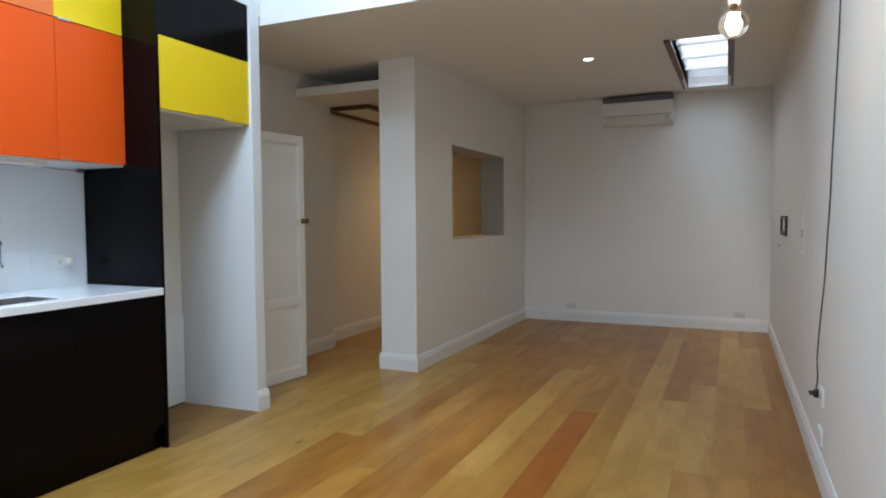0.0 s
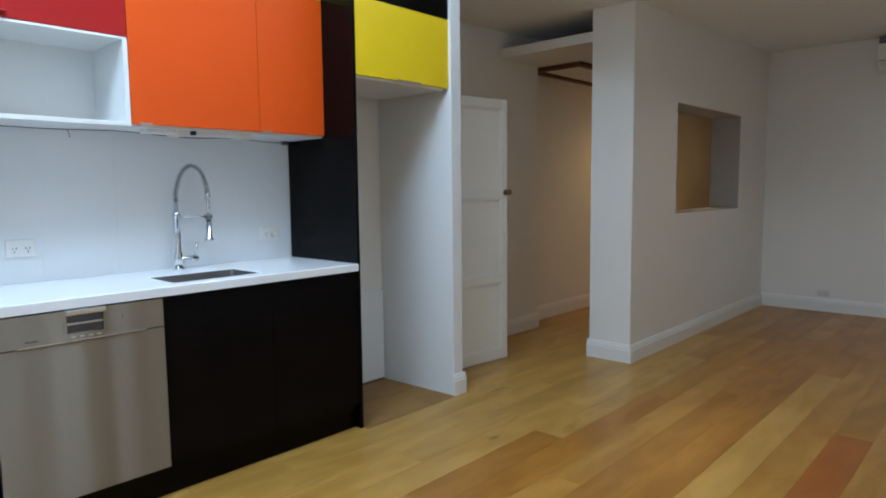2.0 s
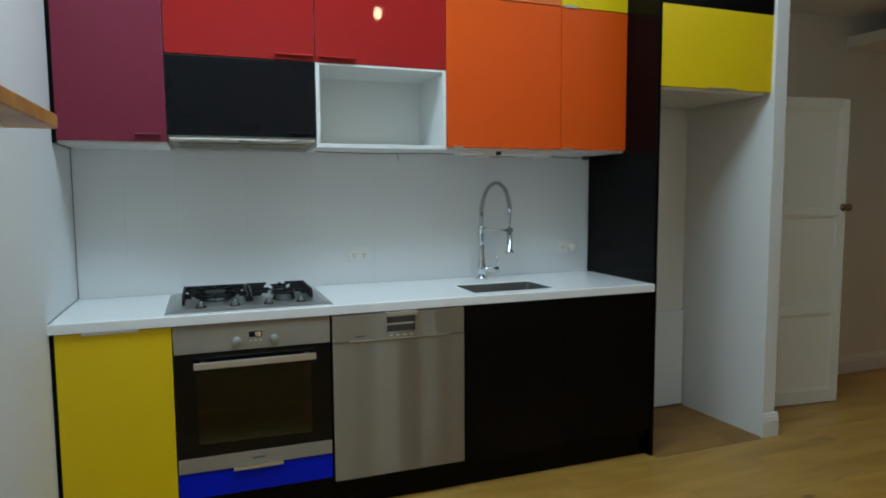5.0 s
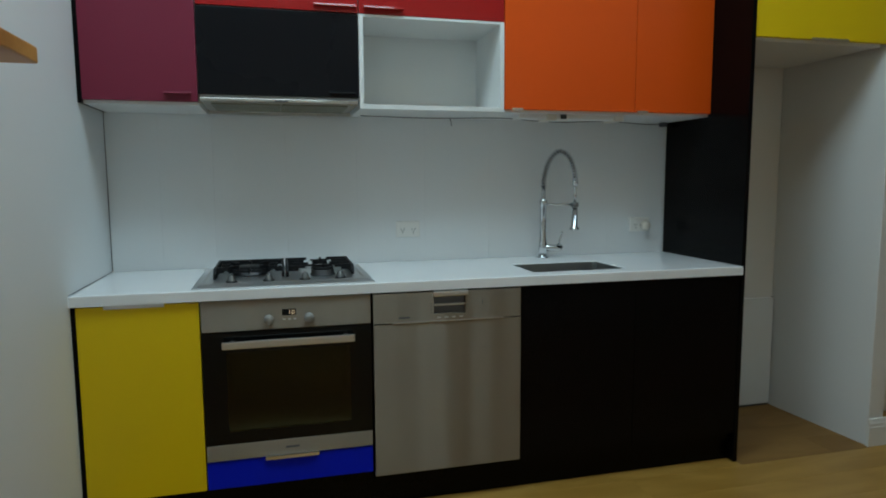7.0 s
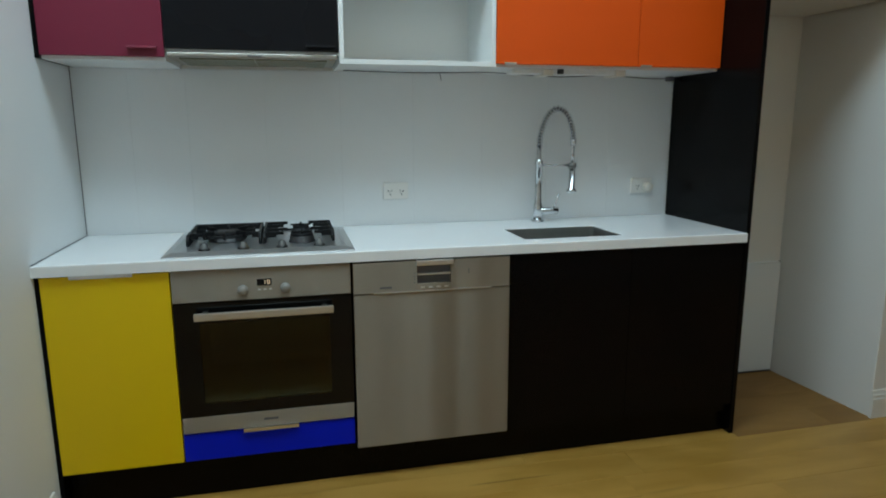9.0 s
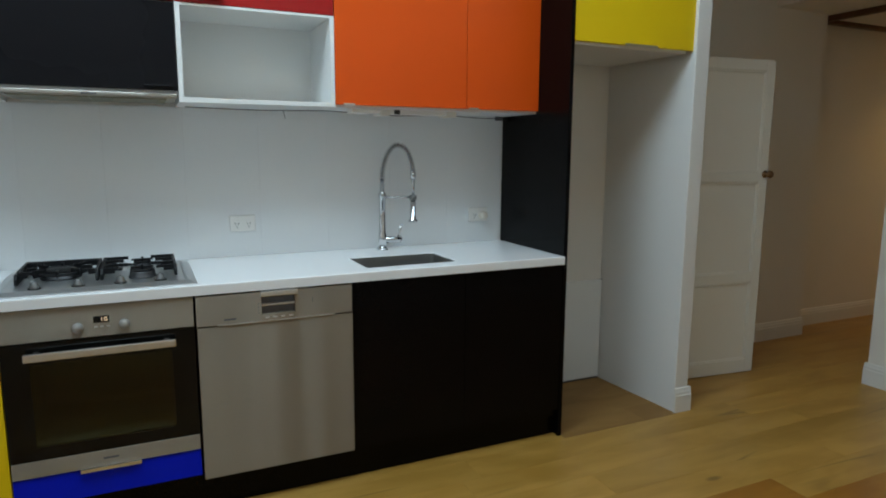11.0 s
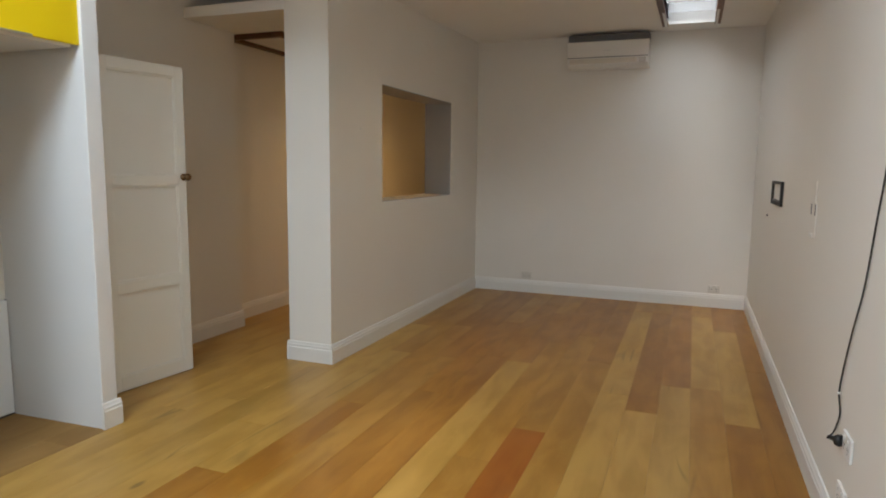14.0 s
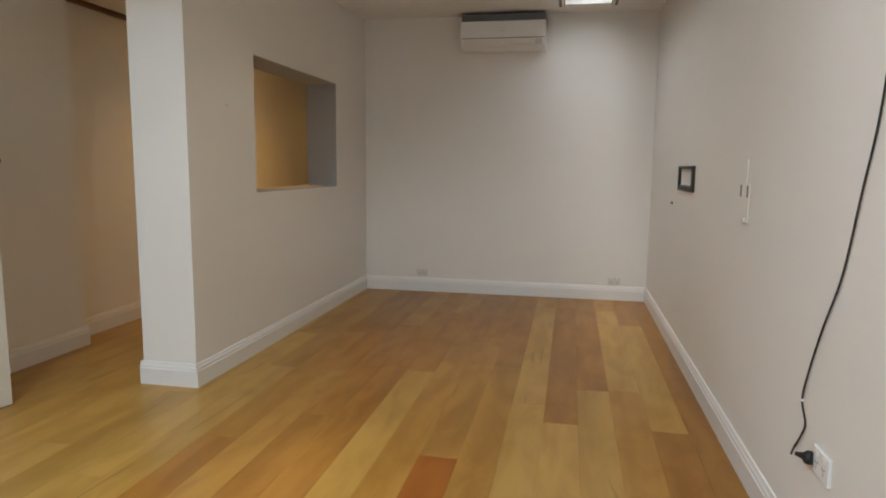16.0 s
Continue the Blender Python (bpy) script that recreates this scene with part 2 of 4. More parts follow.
for metal_mat, amount in ((STEEL, 1.0), (SATIN, 0.3)):
    nodes, links = metal_mat.node_tree.nodes, metal_mat.node_tree.links
    tangent = nodes.new("ShaderNodeTangent")
    tangent.direction_type, tangent.axis = "RADIAL", "Z"
    links.new(tangent.outputs["Tangent"], nodes["Principled BSDF"].inputs["Tangent"])
    nodes["Principled BSDF"].inputs["Anisotropic"].default_value, nodes["Principled BSDF"].inputs["Anisotropic Rotation"].default_value = amount, 0.25
# thin steel sheet is never quite flat: broad ripples along its length
nodes, links = STEEL.node_tree.nodes, STEEL.node_tree.links
ripple_place, ripple_map, ripple = nodes.new("ShaderNodeTexCoord"), nodes.new("ShaderNodeMapping"), nodes.new("ShaderNodeTexNoise")
ripple_map.inputs["Scale"].default_value = (0.0, 1.0, 0.0)
ripple.inputs["Scale"].default_value, ripple.inputs["Detail"].default_value = 5.0, 1.0
links.new(ripple_place.outputs["Object"], ripple_map.inputs["Vector"])
links.new(ripple_map.outputs["Vector"], ripple.inputs["Vector"])
buckle = nodes.new("ShaderNodeBump")
buckle.inputs["Strength"].default_value, buckle.inputs["Distance"].default_value = 1.0, 0.036
links.new(ripple.outputs["Fac"], buckle.inputs["Height"])
links.new(buckle.outputs["Normal"], nodes["Bump"].inputs["Normal"])
PALE = wood("boards_pale", (0.345, 0.185, 0.034), (0.45, 0.258, 0.060), flaws=0.9)
HONEY = wood("boards_honey", (0.295, 0.135, 0.019), (0.395, 0.202, 0.038), flaws=0.5)
BROWN = wood("boards_brown", (0.245, 0.098, 0.011), (0.335, 0.152, 0.022), flaws=0.4)
REDDISH = wood("boards_red", (0.25, 0.070, 0.008), (0.315, 0.104, 0.013), flaws=0.2)
RECESSBOARDS = wood("boards_recess_dark", (0.23, 0.118, 0.030), (0.30, 0.162, 0.046), 0.5, flaws=0.5)


# ---- mesh helpers ----
def shaped(*blocks, bevel=0.0, segments=2):
    """A bmesh of boxes, each (x0, y0, z0, x1, y1, z1), with rounded edges."""
    bm = bmesh.new()
    for x0, y0, z0, x1, y1, z1 in blocks:
        bmesh.ops.create_cube(bm, size=1.0, matrix=Matrix.LocRotScale(((x0 + x1) / 2, (y0 + y1) / 2, (z0 + z1) / 2), None, (x1 - x0, y1 - y0, z1 - z0)))
    if bevel:
        bmesh.ops.bevel(bm, geom=bm.edges[:], offset=bevel, segments=segments, affect="EDGES", profile=0.5)
    return bm


def turned(profile, m=None, steps=32):
    """A bmesh turned round z from (radius, height) pairs."""
    bm = bmesh.new()
    rings = []
    for r, z in profile:
        rings.append([bm.verts.new((r * math.cos(a), r * math.sin(a), z)) for a in [math.tau * k / steps for k in range(steps)]] if r > 1e-6 else [bm.verts.new((0, 0, z))])
    for low, high in zip(rings, rings[1:]):
        for k in range(steps):
            j = (k + 1) % steps
            if len(low) == 1 and len(high) > 1:
                bm.faces.new((low[0], high[j], high[k]))
            elif len(high) == 1 and len(low) > 1:
                bm.faces.new((low[k], low[j], high[0]))
            elif len(low) > 1:
                bm.faces.new((low[k], low[j], high[j], high[k]))
    if m is not None:
        bm.transform(m)
    for f in bm.faces:
        f.smooth = True
    bmesh.ops.recalc_face_normals(bm, faces=bm.faces[:])
    return bm


def piped(points, radius, steps=12):
    """A bmesh of a round tube along points, with closed ends."""
    bm = bmesh.new()
    points = [Vector(p) for p in points]
    side, rings = None, []
    for n, p in enumerate(points):
        ahead = (points[min(n + 1, len(points) - 1)] - points[max(n - 1, 0)]).normalized()
        side = (side - side.dot(ahead) * ahead).normalized() if side else ahead.orthogonal().normalized()
        other = ahead.cross(side)
        rings.append([bm.verts.new(p + radius * (math.cos(a) * side + math.sin(a) * other)) for a in [math.tau * k / steps for k in range(steps)]])
    for low, high in zip(rings, rings[1:]):
        for k in range(steps):
            f = bm.faces.new((low[k], low[(k + 1) % steps], high[(k + 1) % steps], high[k]))
            f.smooth = True
    bm.faces.new(rings[0][::-1])
    bm.faces.new(rings[-1])
    return bm


def extruded(outline, y0, y1, bevel=0.0):
    """A bmesh of an outline of (x, z) pairs drawn out from y0 to y1."""
    bm = bmesh.new()
    a = [bm.verts.new((x, y0, z)) for x, z in outline]
    b = [bm.verts.new((x, y1, z)) for x, z in outline]
    bm.faces.new(a)
    bm.faces.new(b[::-1])
    for k in range(len(a)):
        j = (k + 1) % len(a)
        bm.faces.new((a[k], b[k], b[j], a[j]))
    bmesh.ops.recalc_face_normals(bm, faces=bm.faces[:])
    if bevel:
        bmesh.ops.bevel(bm, geom=bm.edges[:], offset=bevel, segments=2, affect="EDGES", profile=0.5)
    return bm


def glide(points, steps=10):
    """A smooth curve through points."""
    p = [Vector(q) for q in points]
    out = []
    for k in range(len(p) - 1):
        a, b, c, d = p[max(k - 1, 0)], p[k], p[k + 1], p[min(k + 2, len(p) - 1)]
        for s in range(steps):
            t = s / steps
            out.append(0.5 * ((2 * b) + (c - a) * t + (2 * a - 5 * b + 4 * c - d) * t * t + (3 * b - a - 3 * c + d) * t ** 3))
    return out + [p[-1]]


def mesh(name, bm, mat):
    data = bpy.data.meshes.new(name)
    bm.to_mesh(data)
    bm.free()
    data.materials.append(mat)
    return new(name, data)


def part(name, bm, mat, parent, label=""):
    ob = mesh(name, bm, mat)
    ob.parent = parent
    return tagged(ob, label) if label else ob


def thing(name, label, category, group="", place=(0, 0, 0), turn=0.0):
    ob = new(name)
    ob.empty_display_size = 0.1
    ob.matrix_world = pose(*place, 0, 0, turn)
    return tagged(ob, label, category, group)


def structure(name, bm, mat, label, category):
    return tagged(mesh(name, bm, mat), label, category, kind="structure")


# ---- structure ----
HIGH = 3.45
LEFT, RIGHT, BACK, STEP = -2.66, 3.87, 5.205, 0.85


def low_ceiling(y):
    return 2.545 + 0.0275 * (y - STEP)


# Even bluish grey, darker than the wall paint.
VOIDGREY = material("void_back_grey", (0.30, 0.30, 0.34), 0.8, scale=40, bump=0.05, grain=0.1, blotch=0.15)
structure("floor", shaped((-0.6, -4.7, -0.15, 4.0, 8.6, -0.012)), SUBFLOOR, "honey-coloured wide timber board floor", "floor")
structure("wall_kitchen", shaped((-0.14, LEFT - 0.12, -0.1, 0.0, 0.79, HIGH)), WALL, "white painted plaster wall behind the kitchen", "wall")
structure("wall_left", shaped((0.0, LEFT - 0.12, -0.1, 2.35, LEFT, HIGH)), BLUELITWALL, "white painted plaster wall at the end of the worktop", "wall")
structure("wall_alcove", shaped((0.0, LEFT - 2.04, -0.1, 0.12, LEFT - 0.12, HIGH)), WALL, "white painted plaster wall", "wall")
structure("wall_behind", shaped((-0.14, -4.82, -0.1, 1.6, -4.70, HIGH), (3.4, -4.82, -0.1, 4.0, -4.70, HIGH), (1.6, -4.82, 2.25, 3.4, -4.70, HIGH), (1.6, -4.82, -0.1, 3.4, -4.70, 0.02)), WALL, "white painted plaster wall", "wall")
structure("wall_right", shaped((RIGHT, -4.7, -0.1, RIGHT + 0.13, BACK + 0.12, HIGH)), WALL, "long white painted wall with outlets and an old bracket", "wall")
structure("wall_back", shaped((0.775, BACK, -0.1, RIGHT, BACK + 0.12, HIGH)), WALL, "white painted end wall below the air conditioner", "wall")
nib = bmesh.new()
foot = [nib.verts.new((x, y, -0.1)) for x, y in ((0, 0.713), (0.62, 0.743), (0.62, 0.832), (0, 0.832))]
head = [nib.verts.new(v.co + Vector((0, 0, HIGH + 0.1))) for v in foot]
nib.faces.new(foot[::-1])
nib.faces.new(head)
for k in range(4):
    nib.faces.new((foot[k], foot[(k + 1) % 4], head[(k + 1) % 4], head[k]))
bmesh.ops.bevel(nib, geom=nib.edges[:], offset=0.004, segments=2, affect="EDGES", profile=0.5)
structure("wall_nib", nib, STUBWALL, "short white wall stub beside the fridge recess", "wall")
structure("wall_passage", shaped((-0.24, 0.79, -0.1, -0.115, 2.74, HIGH)), WALL, "white painted wall of the passage", "wall")
structure("wall_hall", shaped((-0.40, 2.74, -0.1, -0.28, 8.4, HIGH), (-0.28, 2.66, -0.1, -0.2405, 2.74, HIGH)), WALL, "white painted hall wall in dim warm light", "wall")
structure("wall_hall_end", shaped((-0.40, 8.4, -0.1, 0.92, 8.52, HIGH)), WALL, "white painted wall at the hall's end", "wall")
P0, P1, Y0, Y1, N0, N1, Z0, Z1 = 0.775, 1.107, 2.135, 6.2, 2.90, 4.39, 1.068, 1.953
PN = 0.835
structure("wall_partition", shaped((P0, Y0, -0.1, P1, N0, HIGH), (PN, N1, -0.1, P1, BACK - 0.001, HIGH), (PN, N0, -0.1, P1, N1, Z0), (PN, N0, Z1, P1, N1, HIGH)), WALL, "thick white partition wall with a square opening through it", "wall")
# Added thin slabs; their dark grey stands for shade inside the opening.
SHADEDREVEAL = material("shaded_reveal", (0.36, 0.355, 0.35), 0.75, scale=60, bump=0.08, grain=0.08, blotch=0.14)
opening_lining = thing("opening_lining", "added thin lining of the square wall opening, shade in its colour", "opening")
tagged(opening_lining, "added thin lining of the square wall opening, shade in its colour", "opening", kind="structure")
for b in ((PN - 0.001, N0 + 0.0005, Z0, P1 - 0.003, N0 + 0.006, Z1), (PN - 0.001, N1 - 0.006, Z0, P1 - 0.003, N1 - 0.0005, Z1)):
    part("jamb", shaped(b), SHADEDREVEAL, opening_lining)
part("soffit", shaped((PN - 0.001, N0 + 0.006, Z1 - 0.006, P1 - 0.003, N1 - 0.006, Z1 - 0.0005)), SHADEDREVEAL, opening_lining)
part("sill", shaped((PN - 0.001, N0 + 0.006, Z0 + 0.0005, P1 - 0.003, N1 - 0.006, Z0 + 0.006)), SHADEDREVEAL, opening_lining)
structure("wall_partition_end", shaped((P0, BACK + 0.121, -0.1, P0 + 0.12, 8.4, HIGH)), WALL, "white painted hall wall", "wall")

# the raked living-room ceiling, with a hole for its skylight
S0, S1, T0, T1 = 3.03, 3.43, 2.58, 4.86
bm = bmesh.new()


def raked(bm, x0, x1, y0, y1, thick):
    low = [bm.verts.new((x, y, low_ceiling(y))) for x, y in ((x0, y0), (x1, y0), (x1, y1), (x0, y1))]
    high = [bm.verts.new(v.co + Vector((0, 0, thick))) for v in low]
    bm.faces.new(low[::-1])
    bm.faces.new(high)
    for k in range(4):
        j = (k + 1) % 4
        bm.faces.new((low[k], low[j], high[j], high[k]))


raked(bm, P1, RIGHT, STEP, T0, 0.16)
raked(bm, P1, RIGHT, T1, BACK, 0.16)
raked(bm, P1, S0, T0, T1, 0.16)
raked(bm, S1, RIGHT, T0, T1, 0.16)
raked(bm, -0.115, P1, STEP, Y0, 0.16)
raked(bm, -0.115, P0, Y0, 3.3, 0.16)
bmesh.ops.recalc_face_normals(bm, faces=bm.faces[:])
structure("ceiling_living", bm, CEILING, "white plaster ceiling over the living room", "ceiling")
structure("ceiling_step", shaped((0.62, STEP, low_ceiling(STEP) + 0.16, RIGHT, STEP + 0.1, HIGH), (-0.115, 0.833, 2.6, 0.62, STEP + 0.1, HIGH)), WALL, "white upright face where the ceiling steps up", "ceiling")
structure("ceiling_hall", shaped((-0.28, 2.2, 2.366, P0, 8.4, 2.44), (-0.115, 2.2, 2.366, -0.114, 2.74, 2.44)), CEILING, "lowered white ceiling ledge over the hall", "ceiling")
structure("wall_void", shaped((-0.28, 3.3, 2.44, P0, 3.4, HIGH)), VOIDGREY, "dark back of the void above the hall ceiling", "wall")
K0, K1, M0, M1 = 1.03, 1.92, -2.62, 0.7
# The opening nearer the step is assumed; the bar between holds the pendant.
structure("ceiling_kitchen", shaped((-0.14, -4.7, HIGH, K0, STEP, HIGH + 0.15), (K1, -4.7, HIGH, 4.0, STEP, HIGH + 0.15), (K0, -4.7, HIGH, K1, M0, HIGH + 0.15), (K0, M1, HIGH, K1, STEP, HIGH + 0.15), (K0, -1.10, HIGH, K1, -0.94, HIGH + 0.15)), CEILING, "high white ceiling with a skylight opening and an assumed second one", "ceiling")


def skirting(name, a, b, inward, label="white painted skirting board with a moulded top"):
    """A skirting board along the floor from a to b, thick towards inward."""
    a, b, inward = Vector((*a, 0)), Vector((*b, 0)), Vector((*inward, 0))
    profile = [(0, 0), (0.016, 0), (0.016, 0.092), (0.013, 0.098), (0.013, 0.110), (0.009, 0.118), (0.006, 0.132), (0, 0.134)]
    bm = bmesh.new()
    ends = [[bm.verts.new(p + inward * d + Vector((0, 0, z))) for d, z in profile] for p in (a, b)]
    for k in range(len(profile)):
        j = (k + 1) % len(profile)
        bm.faces.new((ends[0][k], ends[0][j], ends[1][j], ends[1][k]))
    bm.faces.new(ends[0])
    bm.faces.new(ends[1][::-1])
    bmesh.ops.recalc_face_normals(bm, faces=bm.faces[:])
    return tagged(mesh(name, bm, TRIM), label, "skirting", kind="structure")


skirting("baseboard_right", (RIGHT, -4.7), (RIGHT, BACK), (-1, 0))
skirting("baseboard_back", (P1, BACK), (RIGHT - 0.017, BACK), (0, -1))
skirting("baseboard_partition", (P1, Y0 - 0.016), (P1, BACK - 0.017), (1, 0))
skirting("baseboard_partition_end", (P0 - 0.016, Y0), (P1, Y0), (0, -1))
skirting("baseboard_partition_hall", (P0, Y0), (P0, 8.4), (-1, 0))
skirting("baseboard_passage", (-0.115, 0.84), (-0.115, 2.756), (1, 0))
skirting("baseboard_hall", (-0.28, 2.757), (-0.28, 8.4), (1, 0))
skirting("baseboard_nib", (0.62, 0.735), (0.62, 0.848), (1, 0))
skirting("baseboard_nib_side", (0.1, 0.832), (0.62, 0.832), (0, 1))
skirting("baseboard_left", (0.66, LEFT), (2.35, LEFT), (0, 1))

# the skylight in the low ceiling
structure("skylight_well", shaped((S0 - 0.02, T0, 2.62, S0, T1, 3.0), (S1, T0, 2.62, S1 + 0.02, T1, 3.0), (S0, T0 - 0.02, 2.62, S1, T0, 3.0), (S0, T1, 2.68, S1, T1 + 0.02, 3.0)), TRIM, "white lining of the skylight", "skylight")


# ---- kitchen: worktop, sink, tap, hob ----
def holed(x0, y0, x1, y1, hx0, hy0, hx1, hy1, z0, z1):
    """A slab with a square hole through it."""
    bm = bmesh.new()
    xs, ys = (x0, hx0, hx1, x1), (y0, hy0, hy1, y1)
    grid = {(i, j, k): bm.verts.new((xs[i], ys[j], z)) for i in range(4) for j in range(4) for k, z in enumerate((z0, z1))}
    for i in range(3):
        for j in range(3):
            if (i, j) != (1, 1):
                for k in range(2):
                    bm.faces.new([grid[a, b, k] for a, b in ((i, j), (i + 1, j), (i + 1, j + 1), (i, j + 1))])
    rim = [(0, 0), (1, 0), (2, 0), (3, 0), (3, 1), (3, 2), (3, 3), (2, 3), (1, 3), (0, 3), (0, 2), (0, 1)]
    for loop in (rim, [(1, 1), (2, 1), (2, 2), (1, 2)]):
        for n in range(len(loop)):
            a, b = loop[n], loop[(n + 1) % len(loop)]
            bm.faces.new((grid[(*a, 0)], grid[(*b, 0)], grid[(*b, 1)], grid[(*a, 1)]))
    bmesh.ops.recalc_face_normals(bm, faces=bm.faces[:])
    edges = [e for e in bm.edges if all(v.co.z > z1 - 1e-5 for v in e.verts) and len({round(f.normal.z, 2) for f in e.link_faces}) > 1]
    bmesh.ops.bevel(bm, geom=edges, offset=0.004, segments=2, affect="EDGES", profile=0.5)
    return bm


FRONT, TOP = 0.602, 0.90
SX0, SX1, SY0, SY1 = 0.268, 0.528, -0.945, -0.525
tagged(mesh("worktop", holed(0.007, LEFT, 0.62, -0.001, SX0, SY0, SX1, SY1, 0.862, TOP), STONE), "white engineered stone worktop running along the kitchen", "worktop")

sink = thing("sink", "undermounted stainless steel sink let into the white worktop", "sink", place=(0.398, -0.735, 0.70))
basin = shaped((-0.1285, -0.2085, 0.0, 0.1285, 0.2085, 0.1975))
bmesh.ops.delete(basin, geom=[f for f in basin.faces if f.normal.z > 0.9], context="FACES")
bmesh.ops.bevel(basin, geom=[e for e in basin.edges if len(e.link_faces) == 2], offset=0.022, segments=4, affect="EDGES", profile=0.5)
bmesh.ops.solidify(basin, geom=basin.faces[:], thickness=0.0025)
part("basin", basin, SINKSTEEL, sink)
part("drain", turned([(0, 0.006), (0.02, 0.006), (0.026, 0.010), (0.040, 0.010), (0.043, 0.004)]), CHROME, sink, "round chrome drain")

tap = thing("kitchen_tap", "tall chrome spring-neck kitchen tap behind the sink", "tap", place=(0.095, -0.722, TOP))
part("base_ring", turned([(0, 0), (0.030, 0), (0.030, 0.006), (0.022, 0.012), (0, 0.012)]), CHROME, tap)
part("column", turned([(0, 0.01), (0.020, 0.01), (0.020, 0.085), (0.016, 0.09), (0.0155, 0.262), (0.018, 0.264), (0.018, 0.284), (0.011, 0.288), (0.011, 0.35), (0, 0.35)]), CHROME, tap)
lever_body = part("lever_body", piped([(0, 0.0, 0.05), (0, 0.055, 0.05), (0, 0.06, 0.05), (0, 0.098, 0.05)], 0.0165, 20), CHROME, tap)
part("lever", piped([(0.0, 0.080, 0.06), (0.003, 0.089, 0.09), (0.006, 0.099, 0.128)], 0.0048), CHROME, lever_body)
arch = glide([(0, 0, 0.345), (0.002, 0.004, 0.40), (0.01, 0.028, 0.475), (0.02, 0.072, 0.516), (0.032, 0.118, 0.487), (0.037, 0.142, 0.42), (0.038, 0.148, 0.375)], 24)
part("hose", piped(arch, 0.0075, 10), GREY, tap, "dark grey inner hose")
length = [0.0]
for a, b in zip(arch, arch[1:]):
    length.append(length[-1] + (b - a).length)
coil, side = [], Vector((1, 0, 0))
turns, fine = 27, 18
for n in range(turns * fine + 1):
    s = length[-1] * n / (turns * fine)
    k = min(max(sum(1 for v in length if v <= s) - 1, 0), len(arch) - 2)
    f = (s - length[k]) / (length[k + 1] - length[k])
    p, ahead = arch[k].lerp(arch[k + 1], f), (arch[k + 1] - arch[k]).normalized()
    across = (side - side.dot(ahead) * ahead).normalized()
    a = math.tau * n / fine
    coil.append(p + 0.0135 * (math.cos(a) * across + math.sin(a) * ahead.cross(across)))
part("spring", piped(coil, 0.0029, 6), CHROME, tap)
part("lower_hose", piped([(0.038, 0.148, 0.385), (0.038, 0.148, 0.25)], 0.008, 14), CHROME, tap)
part("collar", turned([(0, 0), (0.0135, 0), (0.0135, 0.03), (0, 0.03)], pose(0.038, 0.148, 0.352), 24), CHROME, tap)
part("holder_bar", piped([(0, 0.01, 0.262), (0.012, 0.06, 0.262), (0.036, 0.142, 0.262)], 0.005), CHROME, tap)
part("clip_ring", turned([(0, 0), (0.019, 0), (0.019, 0.022), (0, 0.022)], pose(0.038, 0.148, 0.25), 24), KNOBSTEEL, tap, "dark steel clip ring")
part("spray_head", turned([(0, 0), (0.0215, 0), (0.023, 0.003), (0.023, 0.011), (0.0145, 0.017), (0.0145, 0.108), (0, 0.110)], pose(0.038, 0.148, 0.138), 24), CHROME, tap)

hob = thing("gas_hob", "stainless steel gas hob with black cast-iron trivets", "hob", place=(0.335, -1.947, TOP))
bm = bmesh.new()
rings = [[bm.verts.new((sx * (0.25 - d), sy * (0.328 - d), z)) for sx, sy in ((-1, -1), (1, -1), (1, 1), (-1, 1))] for d, z in ((0, 0.0), (0, 0.003), (0.028, 0.013), (0.034, 0.013), (0.040, 0.010))]
for low, high in zip(rings, rings[1:]):
    for k in range(4):
        bm.faces.new((low[k], low[(k + 1) % 4], high[(k + 1) % 4], high[k]))
bm.faces.new(rings[-1])
bm.faces.new(rings[0][::-1])
part("hob_plate", bm, PLATESTEEL, hob)


def burner(x, y, r):
    b = part("burner", turned([(0, 0.0), (r * 1.1, 0.0), (r * 1.08, 0.006), (r, 0.009), (r, 0.020), (r * 0.94, 0.024), (0, 0.024)], pose(x, y, 0.010)), BURNER, hob, "dulled aluminium burner crown")
    part("burner_cap", turned([(0, 0.0), (r * 0.9, 0.0), (r * 0.96, 0.004), (r * 0.9, 0.009), (0, 0.010)], pose(x, y, 0.034)), IRON, b, "black enamel cap")


burner(-0.02, -0.135, 0.062)
burner(-0.11, 0.145, 0.034)
burner(0.075, 0.145, 0.045)


def trivet(y0, y1, x0, x1, fingers, bar):
    """A cast-iron pan support: two thin side plates with cut-away ends, a rear bar, and stepped fingers pointing inwards."""
    z0, z1 = 0.0105, 0.050
    bm = bmesh.new()

    def keep(piece):
        data = bpy.data.meshes.new("piece")
        piece.to_mesh(data)
        piece.free()
        bm.from_mesh(data)
        bpy.data.meshes.remove(data)

    for y in (y0, y1):
        side = [(x0, z0), (x1, z0), (x1, 0.032), (x1 - 0.016, z1), (x0 + 0.008, z1), (x0, z1 - 0.010)]
        keep(extruded(side, y - 0.005, y + 0.005, 0.001))
    blocks = [(x0, y0, 0.026, x0 + 0.010, y1, z1 - 0.002) if bar else (x0, y0, 0.011, x0 + 0.010, y1, 0.018)]
    for x, near, far in fingers:
        for y, s, reach in ((y0, 1, near), (y1, -1, far)):
            tip, step = y + s * reach, y + s * reach * 0.62
            blocks.append((x - 0.0042, min(y, step), 0.028, x + 0.0042, max(y, step), z1))
            blocks.append((x - 0.0040, min(step, tip), 0.038, x + 0.0040, max(step, tip), z1))
    keep(shaped(*blocks, bevel=0.001, segments=1))
    return part("trivet", bm, IRON, hob, "black cast-iron pan support")


